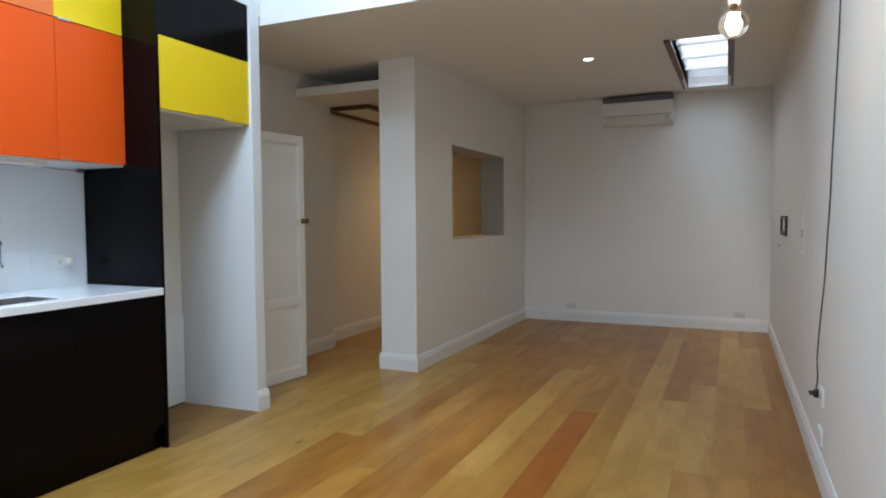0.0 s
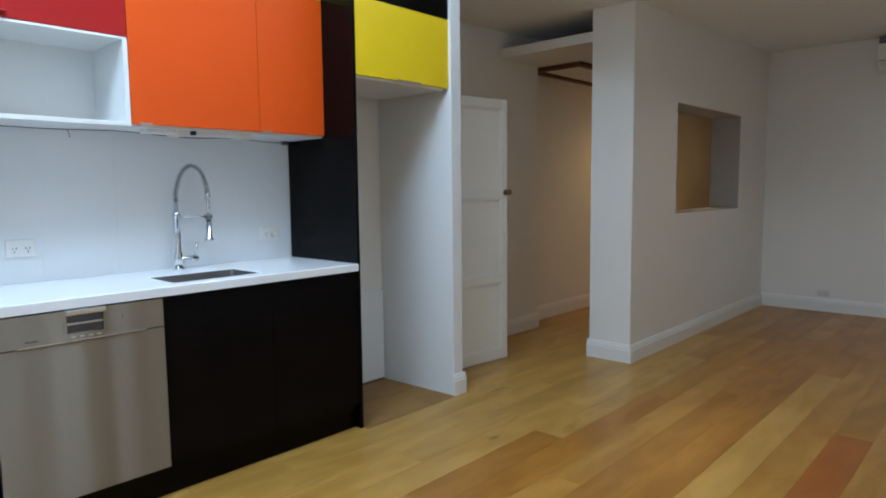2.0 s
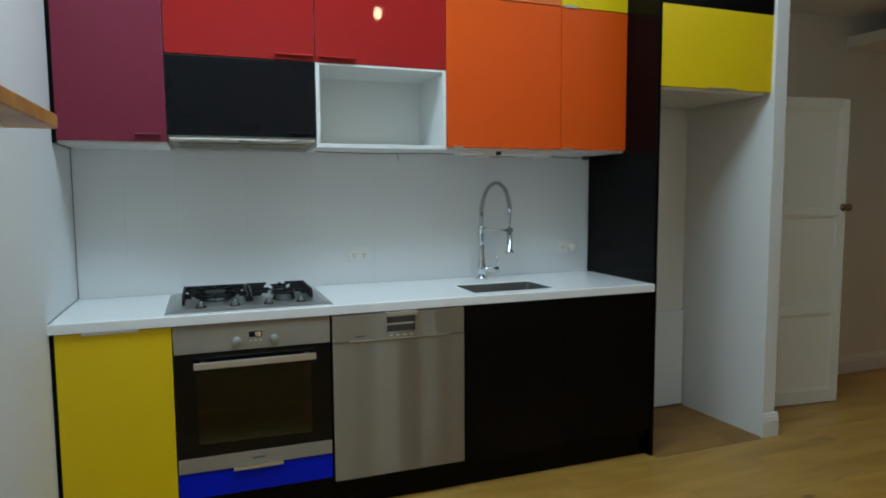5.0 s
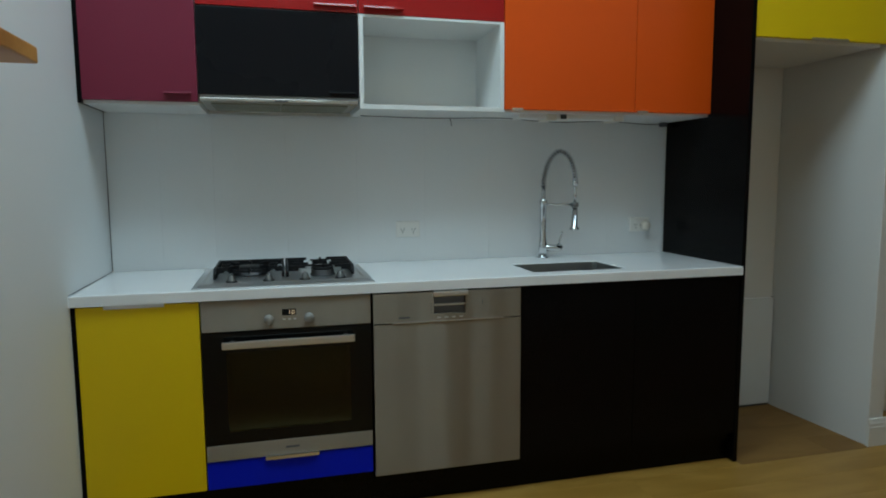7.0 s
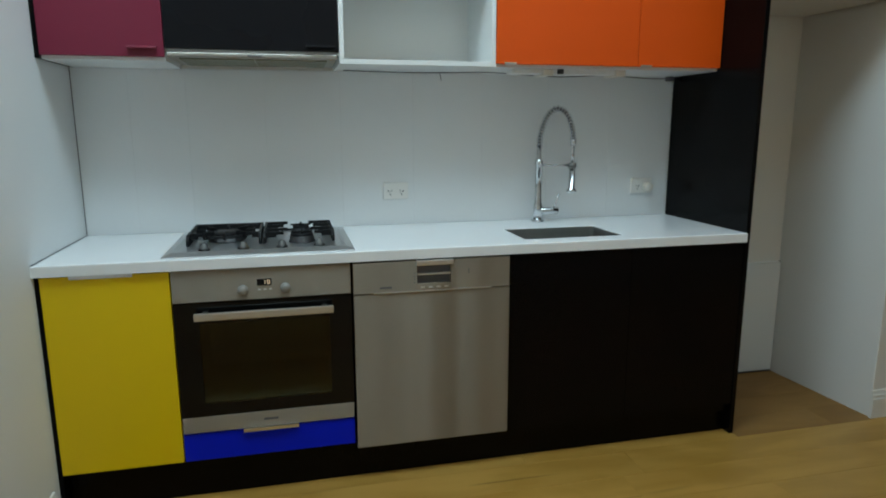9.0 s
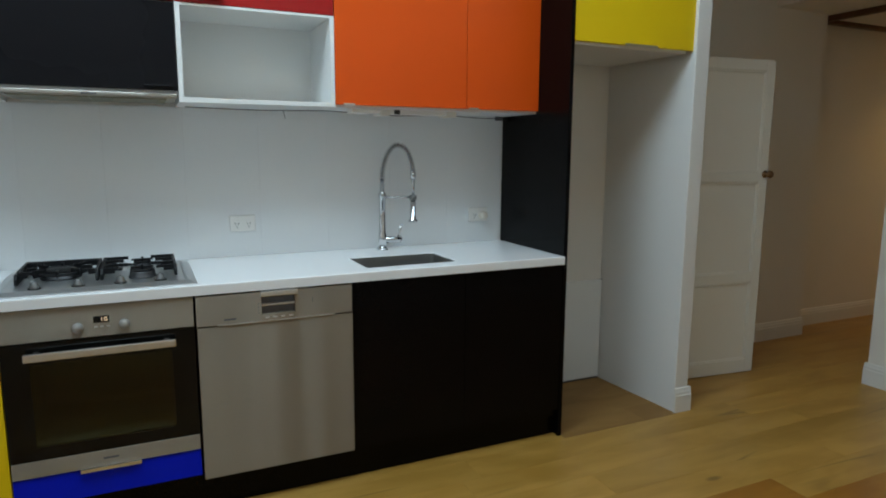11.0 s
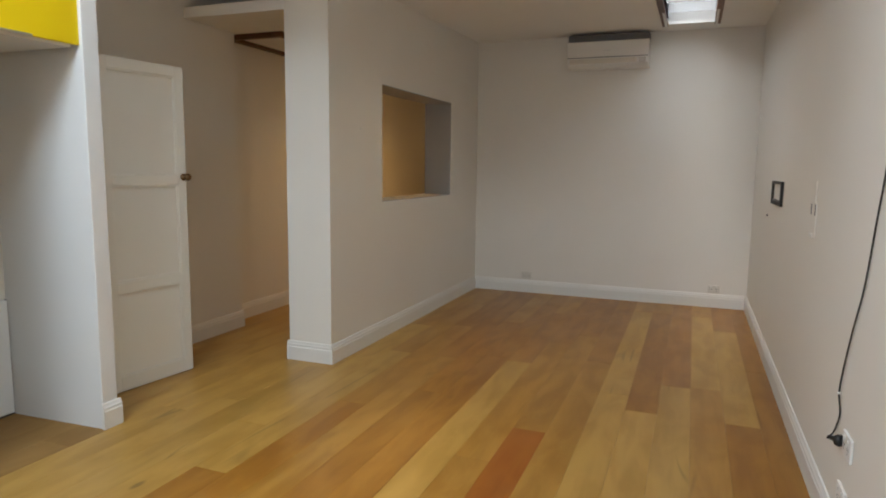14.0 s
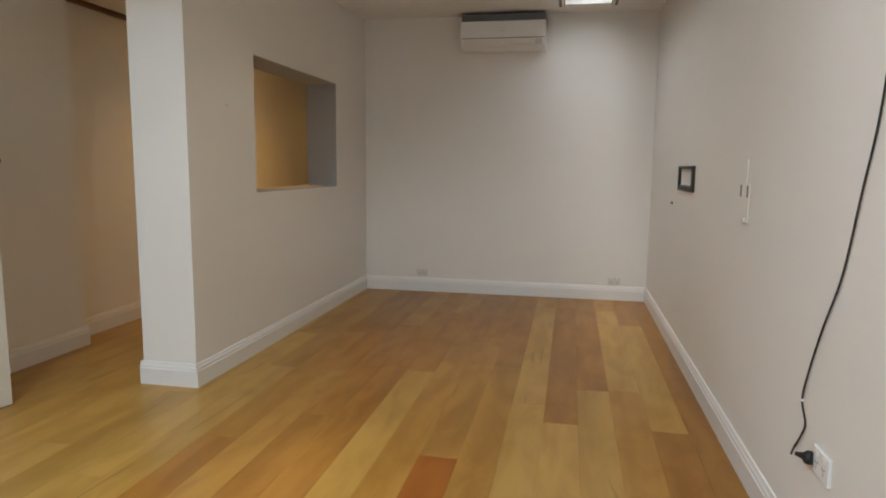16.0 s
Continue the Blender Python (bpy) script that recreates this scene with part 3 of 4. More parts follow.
trivet(-0.262, -0.008, -0.205, 0.100, [(-0.150, 0.06, 0.06), (0.050, 0.05, 0.05)], True)
trivet(0.008, 0.262, -0.205, 0.100, [(-0.190, 0.085, 0.085), (-0.110, 0.070, 0.070), (-0.020, 0.085, 0.085), (0.070, 0.070, 0.070)], False)
ring = turned([(0.086, 0.030), (0.096, 0.030), (0.096, 0.040), (0.086, 0.040), (0.086, 0.030)], pose(-0.02, -0.136, 0), 40)
part("wok_ring", ring, IRON, hob, "black cast-iron wok ring")
for a in (45, 135, 225, 315, 0, 90, 180, 270):
    lug = shaped((0.058 if a % 90 else 0.074, -0.004, 0.026, 0.108, 0.004, 0.053), bevel=0.001, segments=1)
    lug.transform(pose(-0.02, -0.136, 0, 0, 0, a))
    part("wok_lug", lug, IRON, hob)
for x, y in ((-0.11, 0.145), (0.075, 0.145)):
    star = shaped((-0.030, -0.004, 0.044, 0.030, 0.004, 0.051), (-0.004, -0.040, 0.044, 0.004, 0.040, 0.051), (0.022, -0.004, 0.020, 0.030, 0.004, 0.062), bevel=0.001, segments=1)
    star.transform(pose(x, y, 0))
    part("centre_support", star, IRON, hob)
for y in (-0.195, -0.062, 0.072, 0.205):
    k = part("control_knob", turned([(0, 0.004), (0.0185, 0.004), (0.0155, 0.009), (0.0120, 0.021), (0.0105, 0.024), (0, 0.024)], pose(0.182, y, 0.011), 24), KNOBSTEEL, hob, "dark silver control knob")
    part("knob_ring", turned([(0, 0), (0.021, 0), (0.021, 0.004), (0, 0.004)], pose(0.182, y, 0.011), 24), RUBBER, k, "black ring under the knob")
    part("knob_grip", shaped((0.172, y - 0.003, 0.0345, 0.193, y + 0.003, 0.039), bevel=0.0012), KNOBSTEEL, k)


# ---- kitchen: base units ----
def tab(parent, x, y0, y1, z, mat=SATIN, label="slim metal edge pull"):
    """A bent metal edge pull along a door's edge, its lip hanging down over the front."""
    return part("handle", extruded([(x - 0.018, z), (x + 0.004, z), (x + 0.004, z - 0.012), (x + 0.001, z - 0.012), (x + 0.001, z - 0.003), (x - 0.018, z - 0.003)], y0, y1), mat, parent, label)


yellow_unit = thing("base_cabinet", "yellow laminate base cabinet under the white worktop", "cabinet", "kitchen base units")
part("body", shaped((0.01, -2.645, 0.165, FRONT - 0.02, -2.252, 0.858)), LAMWHITE, yellow_unit)
door = part("door", shaped((FRONT - 0.018, -2.644, 0.158, FRONT + 0.004, -2.25, 0.856), bevel=0.0015), YELLOW, yellow_unit, "bright yellow laminate door")
tab(door, FRONT + 0.006, -2.555, -2.363, 0.8605)
part("filler_strip", shaped((0.01, LEFT, 0.0, FRONT, -2.6455, 0.861)), BLACK, yellow_unit, "black filler strip against the wall")

blue_unit = thing("drawer_unit", "blue laminate drawer under the built-in oven", "drawer", "kitchen base units")
part("body", shaped((0.01, -2.247, 0.165, FRONT - 0.02, -1.64, 0.262)), BLACK, blue_unit)
drawer = part("drawer_front", shaped((FRONT - 0.018, -2.246, 0.158, FRONT + 0.004, -1.640, 0.262), bevel=0.0015), BLUE, blue_unit, "bright blue laminate drawer front")
tab(drawer, FRONT + 0.012, -2.04, -1.845, 0.266)

oven = thing("built_in_oven", "stainless steel built-in oven with a black glass door", "oven", place=(0, 0, 0))
VY0, VY1, VZ0, VZ1 = -2.165, -1.72, 0.372, 0.668
part("body", shaped((0.01, -2.246, 0.264, FRONT - 0.012, VY0 - 0.03, 0.860), (0.01, VY1 + 0.03, 0.264, FRONT - 0.012, -1.640, 0.860), (0.01, VY0 - 0.03, 0.264, FRONT - 0.012, VY1 + 0.03, VZ0 - 0.02), (0.01, VY0 - 0.03, VZ1 + 0.02, FRONT - 0.012, VY1 + 0.03, 0.860), (0.01, VY0 - 0.03, VZ0 - 0.02, 0.16, VY1 + 0.03, VZ1 + 0.02)), BLACK, oven)
liner = shaped((0.162, VY0 - 0.028, VZ0 - 0.018, FRONT - 0.014, VY1 + 0.028, VZ1 + 0.018))
bmesh.ops.delete(liner, geom=[f for f in liner.faces if f.normal.x > 0.9], context="FACES")
bmesh.ops.bevel(liner, geom=[e for e in liner.edges if len(e.link_faces) == 2], offset=0.03, segments=4, affect="EDGES", profile=0.5)
bmesh.ops.solidify(liner, geom=liner.faces[:], thickness=0.0015)
part("cavity", liner, ENAMEL, oven, "olive-grey enamelled oven cavity")
fascia = part("control_panel", shaped((FRONT - 0.012, -2.2455, 0.746, FRONT + 0.010, -1.640, 0.858), bevel=0.002), STEEL, oven, "brushed steel control panel")
for y in (-2.013, -1.869):
    part("knob", turned([(0, 0), (0.0175, 0), (0.0175, 0.010), (0.0158, 0.017), (0, 0.018)], pose(FRONT + 0.010, y, 0.783, 0, 90, 0), 28), KNOBGREY, fascia)
clock = part("clock_window", shaped((FRONT + 0.009, -1.965, 0.795, FRONT + 0.0112, -1.915, 0.818), bevel=0.0006), OVENGLASS, fascia, "black clock window")
bars = []
for y, segments in ((-1.945, "r"), (-1.929, "rltb")):
    for s in segments:
        bars.append({"r": (y + 0.006, 0.800, y + 0.008, 0.813), "l": (y - 0.002, 0.800, y, 0.813), "t": (y, 0.811, y + 0.006, 0.813), "b": (y, 0.800, y + 0.006, 0.802)}[s])
part("clock_digits", shaped(*[(FRONT + 0.0112, a, b, FRONT + 0.0116, c, d) for a, b, c, d in bars]), DISPLAY, clock, "glowing pale clock digits")
for y in (-1.963, -1.944, -1.925):
    part("button", shaped((FRONT + 0.010, y, 0.778, FRONT + 0.0115, y + 0.010, 0.783), bevel=0.0005), SATIN, fascia)
door_glass = bmesh.new()
for k in range(4):
    oy, oz = (-2.2455, -1.640, -1.640, -2.2455)[k], (0.326, 0.326, 0.742, 0.742)[k]
    iy, iz = (VY0, VY1, VY1, VY0)[k], (VZ0, VZ0, VZ1, VZ1)[k]
    for x, y, z in ((FRONT + 0.008, oy, oz), (FRONT + 0.008, iy, iz), (FRONT - 0.012, oy, oz), (FRONT - 0.012, iy, iz)):
        door_glass.verts.new((x, y, z))
door_glass.verts.ensure_lookup_table()
for k in range(4):
    (a, b, c, d), (e, f, g, h) = door_glass.verts[4 * k:4 * k + 4], [door_glass.verts[(4 * k + 4) % 16 + n] for n in range(4)]
    for face in ((a, e, f, b), (c, d, h, g), (a, c, g, e), (b, f, h, d)):
        door_glass.faces.new(face)
bmesh.ops.recalc_face_normals(door_glass, faces=door_glass.faces[:])
oven_door = part("oven_door", door_glass, OVENGLASS, oven, "black glass oven door")
part("window", shaped((FRONT + 0.001, VY0 + 0.0002, VZ0 + 0.0002, FRONT + 0.0078, VY1 - 0.0002, VZ1 - 0.0002)), OVENPANE, oven_door, "smoked glass oven window").visible_shadow = False
part("door_trim", shaped((FRONT - 0.012, -2.2455, 0.266, FRONT + 0.009, -1.640, 0.3255), bevel=0.002), STEEL, oven, "brushed steel strip below the glass")
part("badge", shaped((FRONT + 0.009, -1.967, 0.292, FRONT + 0.0098, -1.917, 0.300)), GREY, oven, "small dark maker's badge")
handle = part("handle", shaped((FRONT + 0.040, -2.175, 0.690, FRONT + 0.054, -1.706, 0.717), bevel=0.003), SATIN, oven_door, "flat satin metal bar handle")
for y in (-2.150, -1.745):
    part("bracket", shaped((FRONT + 0.006, y, 0.695, FRONT + 0.042, y + 0.018, 0.712), bevel=0.002), SATIN, oven_door)

washer = thing("dishwasher", "brushed stainless steel dishwasher with a recessed grip", "dishwasher")
part("body", shaped((0.01, -1.632, 0.10, FRONT - 0.008, -1.040, 0.860)), BLACK, washer)
part("door", shaped((FRONT - 0.006, -1.632, 0.140, FRONT + 0.016, -1.037, 0.738), bevel=0.003), STEEL, washer)
GY0, GY1 = -1.397, -1.270
bm = shaped((FRONT - 0.006, -1.632, 0.742, FRONT + 0.018, GY0, 0.855), (FRONT - 0.006, GY1, 0.742, FRONT + 0.018, -1.040, 0.855), (FRONT - 0.006, GY0, 0.742, FRONT + 0.018, GY1, 0.768), bevel=0.0)
panel = part("control_panel", bm, STEEL, washer)
part("grip_recess", shaped((FRONT - 0.006, GY0, 0.768, FRONT + 0.002, GY1, 0.836)), GREY, panel, "dark recessed grip")
part("grip_bar", shaped((FRONT + 0.004, GY0, 0.800, FRONT + 0.019, GY1, 0.807), bevel=0.001), SATIN, panel)
part("grip_lip", shaped((FRONT - 0.006, GY0 - 0.003, 0.836, FRONT + 0.024, GY1 + 0.012, 0.857), bevel=0.004), SATIN, panel)
part("seam_lip", shaped((FRONT - 0.004, -1.56, 0.7385, FRONT + 0.020, -1.11, 0.7425), bevel=0.001), SATIN, panel)
part("badge", shaped((FRONT + 0.018, -1.535, 0.757, FRONT + 0.0188, -1.492, 0.764)), GREY, panel, "small dark maker's badge")
part("power_mark", shaped((FRONT + 0.018, -1.202, 0.798, FRONT + 0.0188, -1.199, 0.818)), GREY, panel)
for z in (0.772, 0.784, 0.796, 0.808):
    part("indicator", shaped((FRONT + 0.018, GY0 - 0.013, z, FRONT + 0.0188, GY0 - 0.009, z + 0.004)), GREY, panel)
for k in range(4):
    y = GY0 + 0.012 + 0.030 * k
    part("button", shaped((FRONT + 0.017, y, 0.751, FRONT + 0.0195, y + 0.016, 0.757), bevel=0.0008), SATIN, panel)

black_unit = thing("sink_cabinet", "black laminate sink cabinet with two plain doors", "cabinet", "kitchen base units")
part("body", shaped((0.01, -1.035, 0.10, FRONT - 0.02, -0.7, 0.69), (0.01, -0.7, 0.10, FRONT - 0.02, -0.003, 0.69)), BLACK, black_unit)
for y0, y1 in ((-1.034, -0.5189), (-0.5183, -0.003)):
    part("door", shaped((FRONT - 0.018, y0, 0.140, FRONT + 0.004, y1, 0.858), bevel=0.0015), BLACK, black_unit)
part("end_panel", shaped((0.008, 0.0, 0.0, FRONT + 0.006, 0.020, 2.65), bevel=0.0012), BLACK, black_unit, "tall black end panel from floor to top")
tagged(mesh("kickboard", shaped((FRONT - 0.055, -2.645, 0.0, FRONT - 0.039, -0.001, 0.139)), BLACK), "black kickboard recessed under the kitchen units", "kickboard")


# ---- kitchen: wall units ----
UX = 0.36
BOT = 1.582


def wall_unit(label, y0, y1, z0, z1, depth=UX, floor_white=True):
    unit = thing("wall_cabinet", label, "cabinet", "kitchen wall units")
    part("body", shaped((0.007, y0, z0, depth - 0.021, y1, z1), bevel=0.0008, segments=1), LAMWHITE, unit)
    return unit


def leaf(unit, y0, y1, z0, z1, mat, label, depth=UX):
    return part("door", shaped((depth - 0.020, y0, z0, depth, y1, z1), bevel=0.0014), mat, unit, label)


def bar_pull(door, x, y0, y1, z, mat, label):
    """A flat lip pull fixed near a door's lower edge."""
    return part("handle", extruded([(x, z), (x + 0.020, z + 0.001), (x + 0.022, z - 0.006), (x + 0.019, z - 0.010), (x, z - 0.004)], y0, y1), mat, door, label)


u = wall_unit("plum laminate wall cabinet beside the range hood", -2.645, -2.2465, BOT - 0.012, 2.65)
d = leaf(u, -2.644, -2.2475, BOT, 2.648, PURPLE, "dark plum laminate door")
bar_pull(d, UX, -2.365, -2.27, 1.616, PURPLE, "plum lip pull")
part("filler_strip", shaped((0.007, LEFT, BOT - 0.012, UX - 0.002, -2.6455, 2.65)), BLACK, u, "black filler strip against the wall")

u = wall_unit("red laminate wall cabinet above the range hood", -2.245, -1.636, 1.942, 2.65)
d = leaf(u, -2.244, -1.637, 1.942, 2.648, RED, "glossy red laminate door")
bar_pull(d, UX, -1.808, -1.645, 1.968, RED, "red lip pull")
u = wall_unit("red laminate wall cabinet above the open shelf", -1.634, -1.021, 1.942, 2.65)
d = leaf(u, -1.633, -1.022, 1.942, 2.648, RED, "glossy red laminate door")
bar_pull(d, UX, -1.615, -1.455, 1.968, RED, "red lip pull")

u = wall_unit("orange laminate wall cabinet above the sink", -1.019, -0.002, BOT - 0.012, 2.29)
d = leaf(u, -1.018, -0.3985, BOT, 2.288, ORANGE, "bright orange laminate door")
tab(d, UX + 0.002, -0.985, -0.935, BOT + 0.006)
d = leaf(u, -0.3955, -0.003, BOT, 2.288, ORANGE, "bright orange laminate door")
tab(d, UX + 0.002, -0.385, -0.335, BOT + 0.006)
CORAL = material("coral_laminate", (0.74, 0.17, 0.035), 0.32, scale=240, bump=0.02, grain=0.04)
u = wall_unit("coral and yellow top cabinet above the orange doors", -1.019, -0.002, 2.292, 2.65)
leaf(u, -1.018, -0.3985, 2.293, 2.648, CORAL, "coral orange laminate door")
d = leaf(u, -0.3955, -0.003, 2.293, 2.648, YELLOW, "bright yellow laminate door")
tab(d, UX + 0.002, -0.385, -0.31, 2.2985)

cubby = thing("open_shelf_box", "open white laminate shelf box among the wall cabinets", "shelf", "kitchen wall units")
CY0, CY1, CZ0, CZ1, CT = -1.6345, -1.0205, BOT - 0.012, 1.9405, 0.018
part("back", shaped((0.007, CY0, CZ0, 0.016, CY1, CZ1)), LAMWHITE, cubby)
part("base", shaped((0.016, CY0, CZ0, UX, CY1, CZ0 + CT), bevel=0.0008), LAMWHITE, cubby)
part("top", shaped((0.016, CY0, CZ1 - 0.010, UX - 0.002, CY1, CZ1), bevel=0.0008), LAMWHITE, cubby)
for y in (CY0, CY1 - CT):
    part("side", shaped((0.016, y, CZ0 + CT, UX, y + CT, CZ1 - 0.0105), bevel=0.0008), LAMWHITE, cubby)

hood = thing("range_hood", "slide-out range hood behind a black glass front", "range hood")
part("body", shaped((0.007, -2.2445, 1.600, UX - 0.021, -1.6365, 1.939)), LAMWHITE, hood)
front = part("front", shaped((UX - 0.020, -2.2445, 1.612, UX + 0.002, -1.6375, 1.937), bevel=0.0015), HOODBLACK, hood, "black front panel")
bar_pull(front, UX + 0.002, -1.755, -1.655, 1.632, HOODBLACK, "black lip pull")
part("lower_tray", shaped((0.03, -2.2400, 1.584, UX + 0.005, -1.6420, 1.5995), bevel=0.003), TRAYSTEEL, hood, "brushed steel pull-out tray")
for y0, y1 in ((-2.205, -1.944), (-1.940, -1.678)):
    part("filter", shaped((0.06, y0, 1.579, UX - 0.035, y1, 1.5845), bevel=0.0015), FILTERMESH, hood, "olive-grey metal mesh filter")
part("warning_label", shaped((UX - 0.022, -1.668, 1.5832, UX - 0.008, -1.664, 1.5842)), YELLOW, hood, "small yellow and black label")
part("badge", shaped((UX + 0.005, -1.965, 1.588, UX + 0.0058, -1.915, 1.594)), GREY, hood)

fridge_top = thing("fridge_top_cabinet", "yellow and black cabinet over the empty fridge recess", "cabinet", "kitchen wall units")
part("body", shaped((0.01, 0.022, 1.895, FRONT - 0.02, 0.712, 2.65)), LAMWHITE, fridge_top)
part("bottom_panel", shaped((0.01, 0.022, 1.872, FRONT - 0.022, 0.712, 1.8945)), LAMWHITE, fridge_top)
d = leaf(fridge_top, 0.0225, 0.742, 1.885, 2.284, YELLOW, "bright yellow laminate door", FRONT)
tab(d, FRONT + 0.002, 0.31, 0.507, 1.892)
leaf(fridge_top, 0.0225, 0.742, 2.288, 2.648, BLACK, "black laminate door", FRONT)
recess_panel = thing("recess_panel", "white lining panel low in the fridge recess", "panel")
part("sheet", shaped((0.0, 0.0215, 0.012, 0.022, 0.7065, 0.62), bevel=0.002), LAMWHITE, recess_panel)
part("joint_gap", shaped((0.0, 0.7068, 0.0, 0.012, 0.7126, 0.622)), GREY, recess_panel, "dark open joint beside the panel")
part("floor_gap", shaped((0.0, 0.0215, 0.0, 0.014, 0.7065, 0.0118)), GREY, recess_panel, "dark gap under the panel")

under = thing("under_cabinet_light", "slim white under-cabinet light strip above the sink", "light")
part("casing", shaped((0.22, -0.93, BOT - 0.030, 0.30, -0.42, BOT - 0.0125), bevel=0.003), PLASTIC, under)
for y in (-0.80, -0.47):
    part("clip", shaped((0.205, y, BOT - 0.038, 0.312, y + 0.045, BOT - 0.0125), bevel=0.002), CREAM, under)
part("switch", shaped((0.305, -0.735, BOT - 0.032, 0.322, -0.712, BOT - 0.0125), bevel=0.002), RUBBER, under, "small dark rocker switch")

lead = thing("light_lead", "thin grey lead clipped under the wall cabinets", "cable")
part("cord", piped(glide([(0.10, -1.60, BOT - 0.0145), (0.10, -1.30, BOT - 0.019), (0.11, -1.02, BOT - 0.0145), (0.16, -0.93, BOT - 0.020), (0.10, -0.66, BOT - 0.027), (0.09, -0.40, BOT - 0.018), (0.06, -0.14, BOT - 0.026), (0.03, -0.03, BOT - 0.018)], 8), 0.0022, 6), GREY, lead)
part("loose_end", piped(glide([(0.10, -1.19, BOT - 0.018), (0.104, -1.186, BOT - 0.034), (0.10, -1.182, BOT - 0.052)], 5), 0.0018, 6), GREY, lead)
part("junction", shaped((0.02, -0.055, BOT - 0.034, 0.05, -0.022, BOT - 0.0125), bevel=0.003), GREY, lead, "small dark junction block")

# splashback sheets and outlets
splash = thing("splashback", "glossy white splashback sheets behind the worktop", "splashback")
edges = [LEFT + 0.001, -2.454, -2.235, -1.926, -1.61, -1.29, -0.97, -0.65, -0.33, -0.002]
for a, b in zip(edges, edges[1:]):
    part("splashback_sheet", shaped((0.0005, a + 0.0001, 0.86, 0.006, b - 0.0001, 1.572), bevel=0.0004, segments=1), SPLASH, splash)


part("corner_joint", shaped((0.0062, LEFT + 0.0002, TOP + 0.0005, 0.0085, LEFT + 0.0030, 1.569)), GREY, splash, "dark open joint in the corner")
# Dark strip drawn in place of the shadow where worktop meets wall.
tagged(mesh("shadow_gap_strip", shaped((0.009, LEFT + 0.0002, TOP + 0.0004, 0.615, LEFT + 0.0028, TOP + 0.0022)), GREY), "thin dark strip for the shadow gap between worktop and wall", "sealant")


def outlet(label, place, turn, sockets=2, width=0.114, height=0.074, mat=None):
    """A wall outlet whose face looks along its own +x, with slanted slots and rocker switches."""
    o = thing("power_outlet", label, "outlet", "power outlets", place, turn)
    plate = part("plate", shaped((0, -width / 2, -height / 2, 0.010, width / 2, height / 2), bevel=0.003), mat or PLASTIC, o)
    for y in ((-0.026, 0.026) if sockets == 2 else (-0.022,)):
        for dy, dz, a in ((-0.007, 0.003, 30), (0.007, 0.003, -30), (0, -0.012, 0)):
            bm = shaped((0.009, -0.0014, -0.005, 0.0104, 0.0014, 0.005))
            bm.transform(pose(0, y + dy, dz - 0.004, a, 0, 0))
            part("slot", bm, RUBBER, plate)
        part("switch", shaped((0.010, y - 0.006, 0.018, 0.0135, y + 0.006, 0.031), bevel=0.001), PLASTIC, plate)
    return o


outlet("white double power outlet on the splashback", (0.006, -1.374, 1.053), 0)
o = outlet("white power outlet with an adaptor plugged in by the sink", (0.006, -0.146, 1.048), 0, 1)
part("adaptor", turned([(0, 0), (0.021, 0), (0.023, 0.010), (0.021, 0.034), (0.016, 0.038), (0, 0.038)], pose(0.010, 0.022, -0.004, 0, 90, 0), 24), CREAM, o, "white plug-in adaptor")

shelf = thing("wall_shelf", "oiled timber wall shelf near the kitchen corner", "shelf")
part("shelf_board", shaped((1.48, LEFT, 1.523, 2.30, -2.432, 1.557), bevel=0.004), SHELFWOOD, shelf)
for x in (1.62, 2.18):
    part("bracket", shaped((x, LEFT, 1.42, x + 0.02, LEFT + 0.012, 1.5225), (x, LEFT + 0.012, 1.511, x + 0.02, LEFT + 0.15, 1.5225)), TRIM, shelf)


# ---- living room and passage ----
panel_door = thing("panelled_door", "white three-panel timber door standing open in the passage", "door", place=(0.268, 1.112, 0.004), turn=-math.degrees(math.atan2(0.062, 0.575)))
W, H, F = 0.578, 1.925, 0.062
rails = [(0, 0.085), (0.585, 0.645), (1.205, 1.262), (1.862, H)]
for y0, y1 in ((0, F), (W - F, W)):
    part("stile", shaped((-0.036, y0, 0, 0, y1, H), bevel=0.002), DOORWHITE, panel_door)
for z0, z1 in rails:
    part("rail", shaped((-0.0358, F, z0, -0.0002, W - F, z1), bevel=0.002), DOORWHITE, panel_door)
for (a, b), (c, d_) in zip(rails, rails[1:]):
    part("panel", shaped((-0.028, F - 0.004, b - 0.004, -0.013, W - F + 0.004, c + 0.004)), DOORWHITE, panel_door)
    part("bead", shaped((-0.014, F, c - 0.012, -0.004, W - F, c), (-0.014, F, b, -0.004, W - F, b + 0.010), (-0.014, F, b + 0.010, -0.004, F + 0.010, c - 0.012), (-0.014, W - F - 0.010, b + 0.010, -0.004, W - F, c - 0.012), bevel=0.002), DOORWHITE, panel_door)
knob = part("door_knob", turned([(0, 0), (0.022, 0), (0.022, 0.004), (0.009, 0.008), (0.008, 0.024), (0.020, 0.032), (0.023, 0.042), (0.018, 0.052), (0, 0.055)], pose(0, W - 0.022, 1.252, 0, 90, 0), 28), BRASS, panel_door, "aged brass door knob")

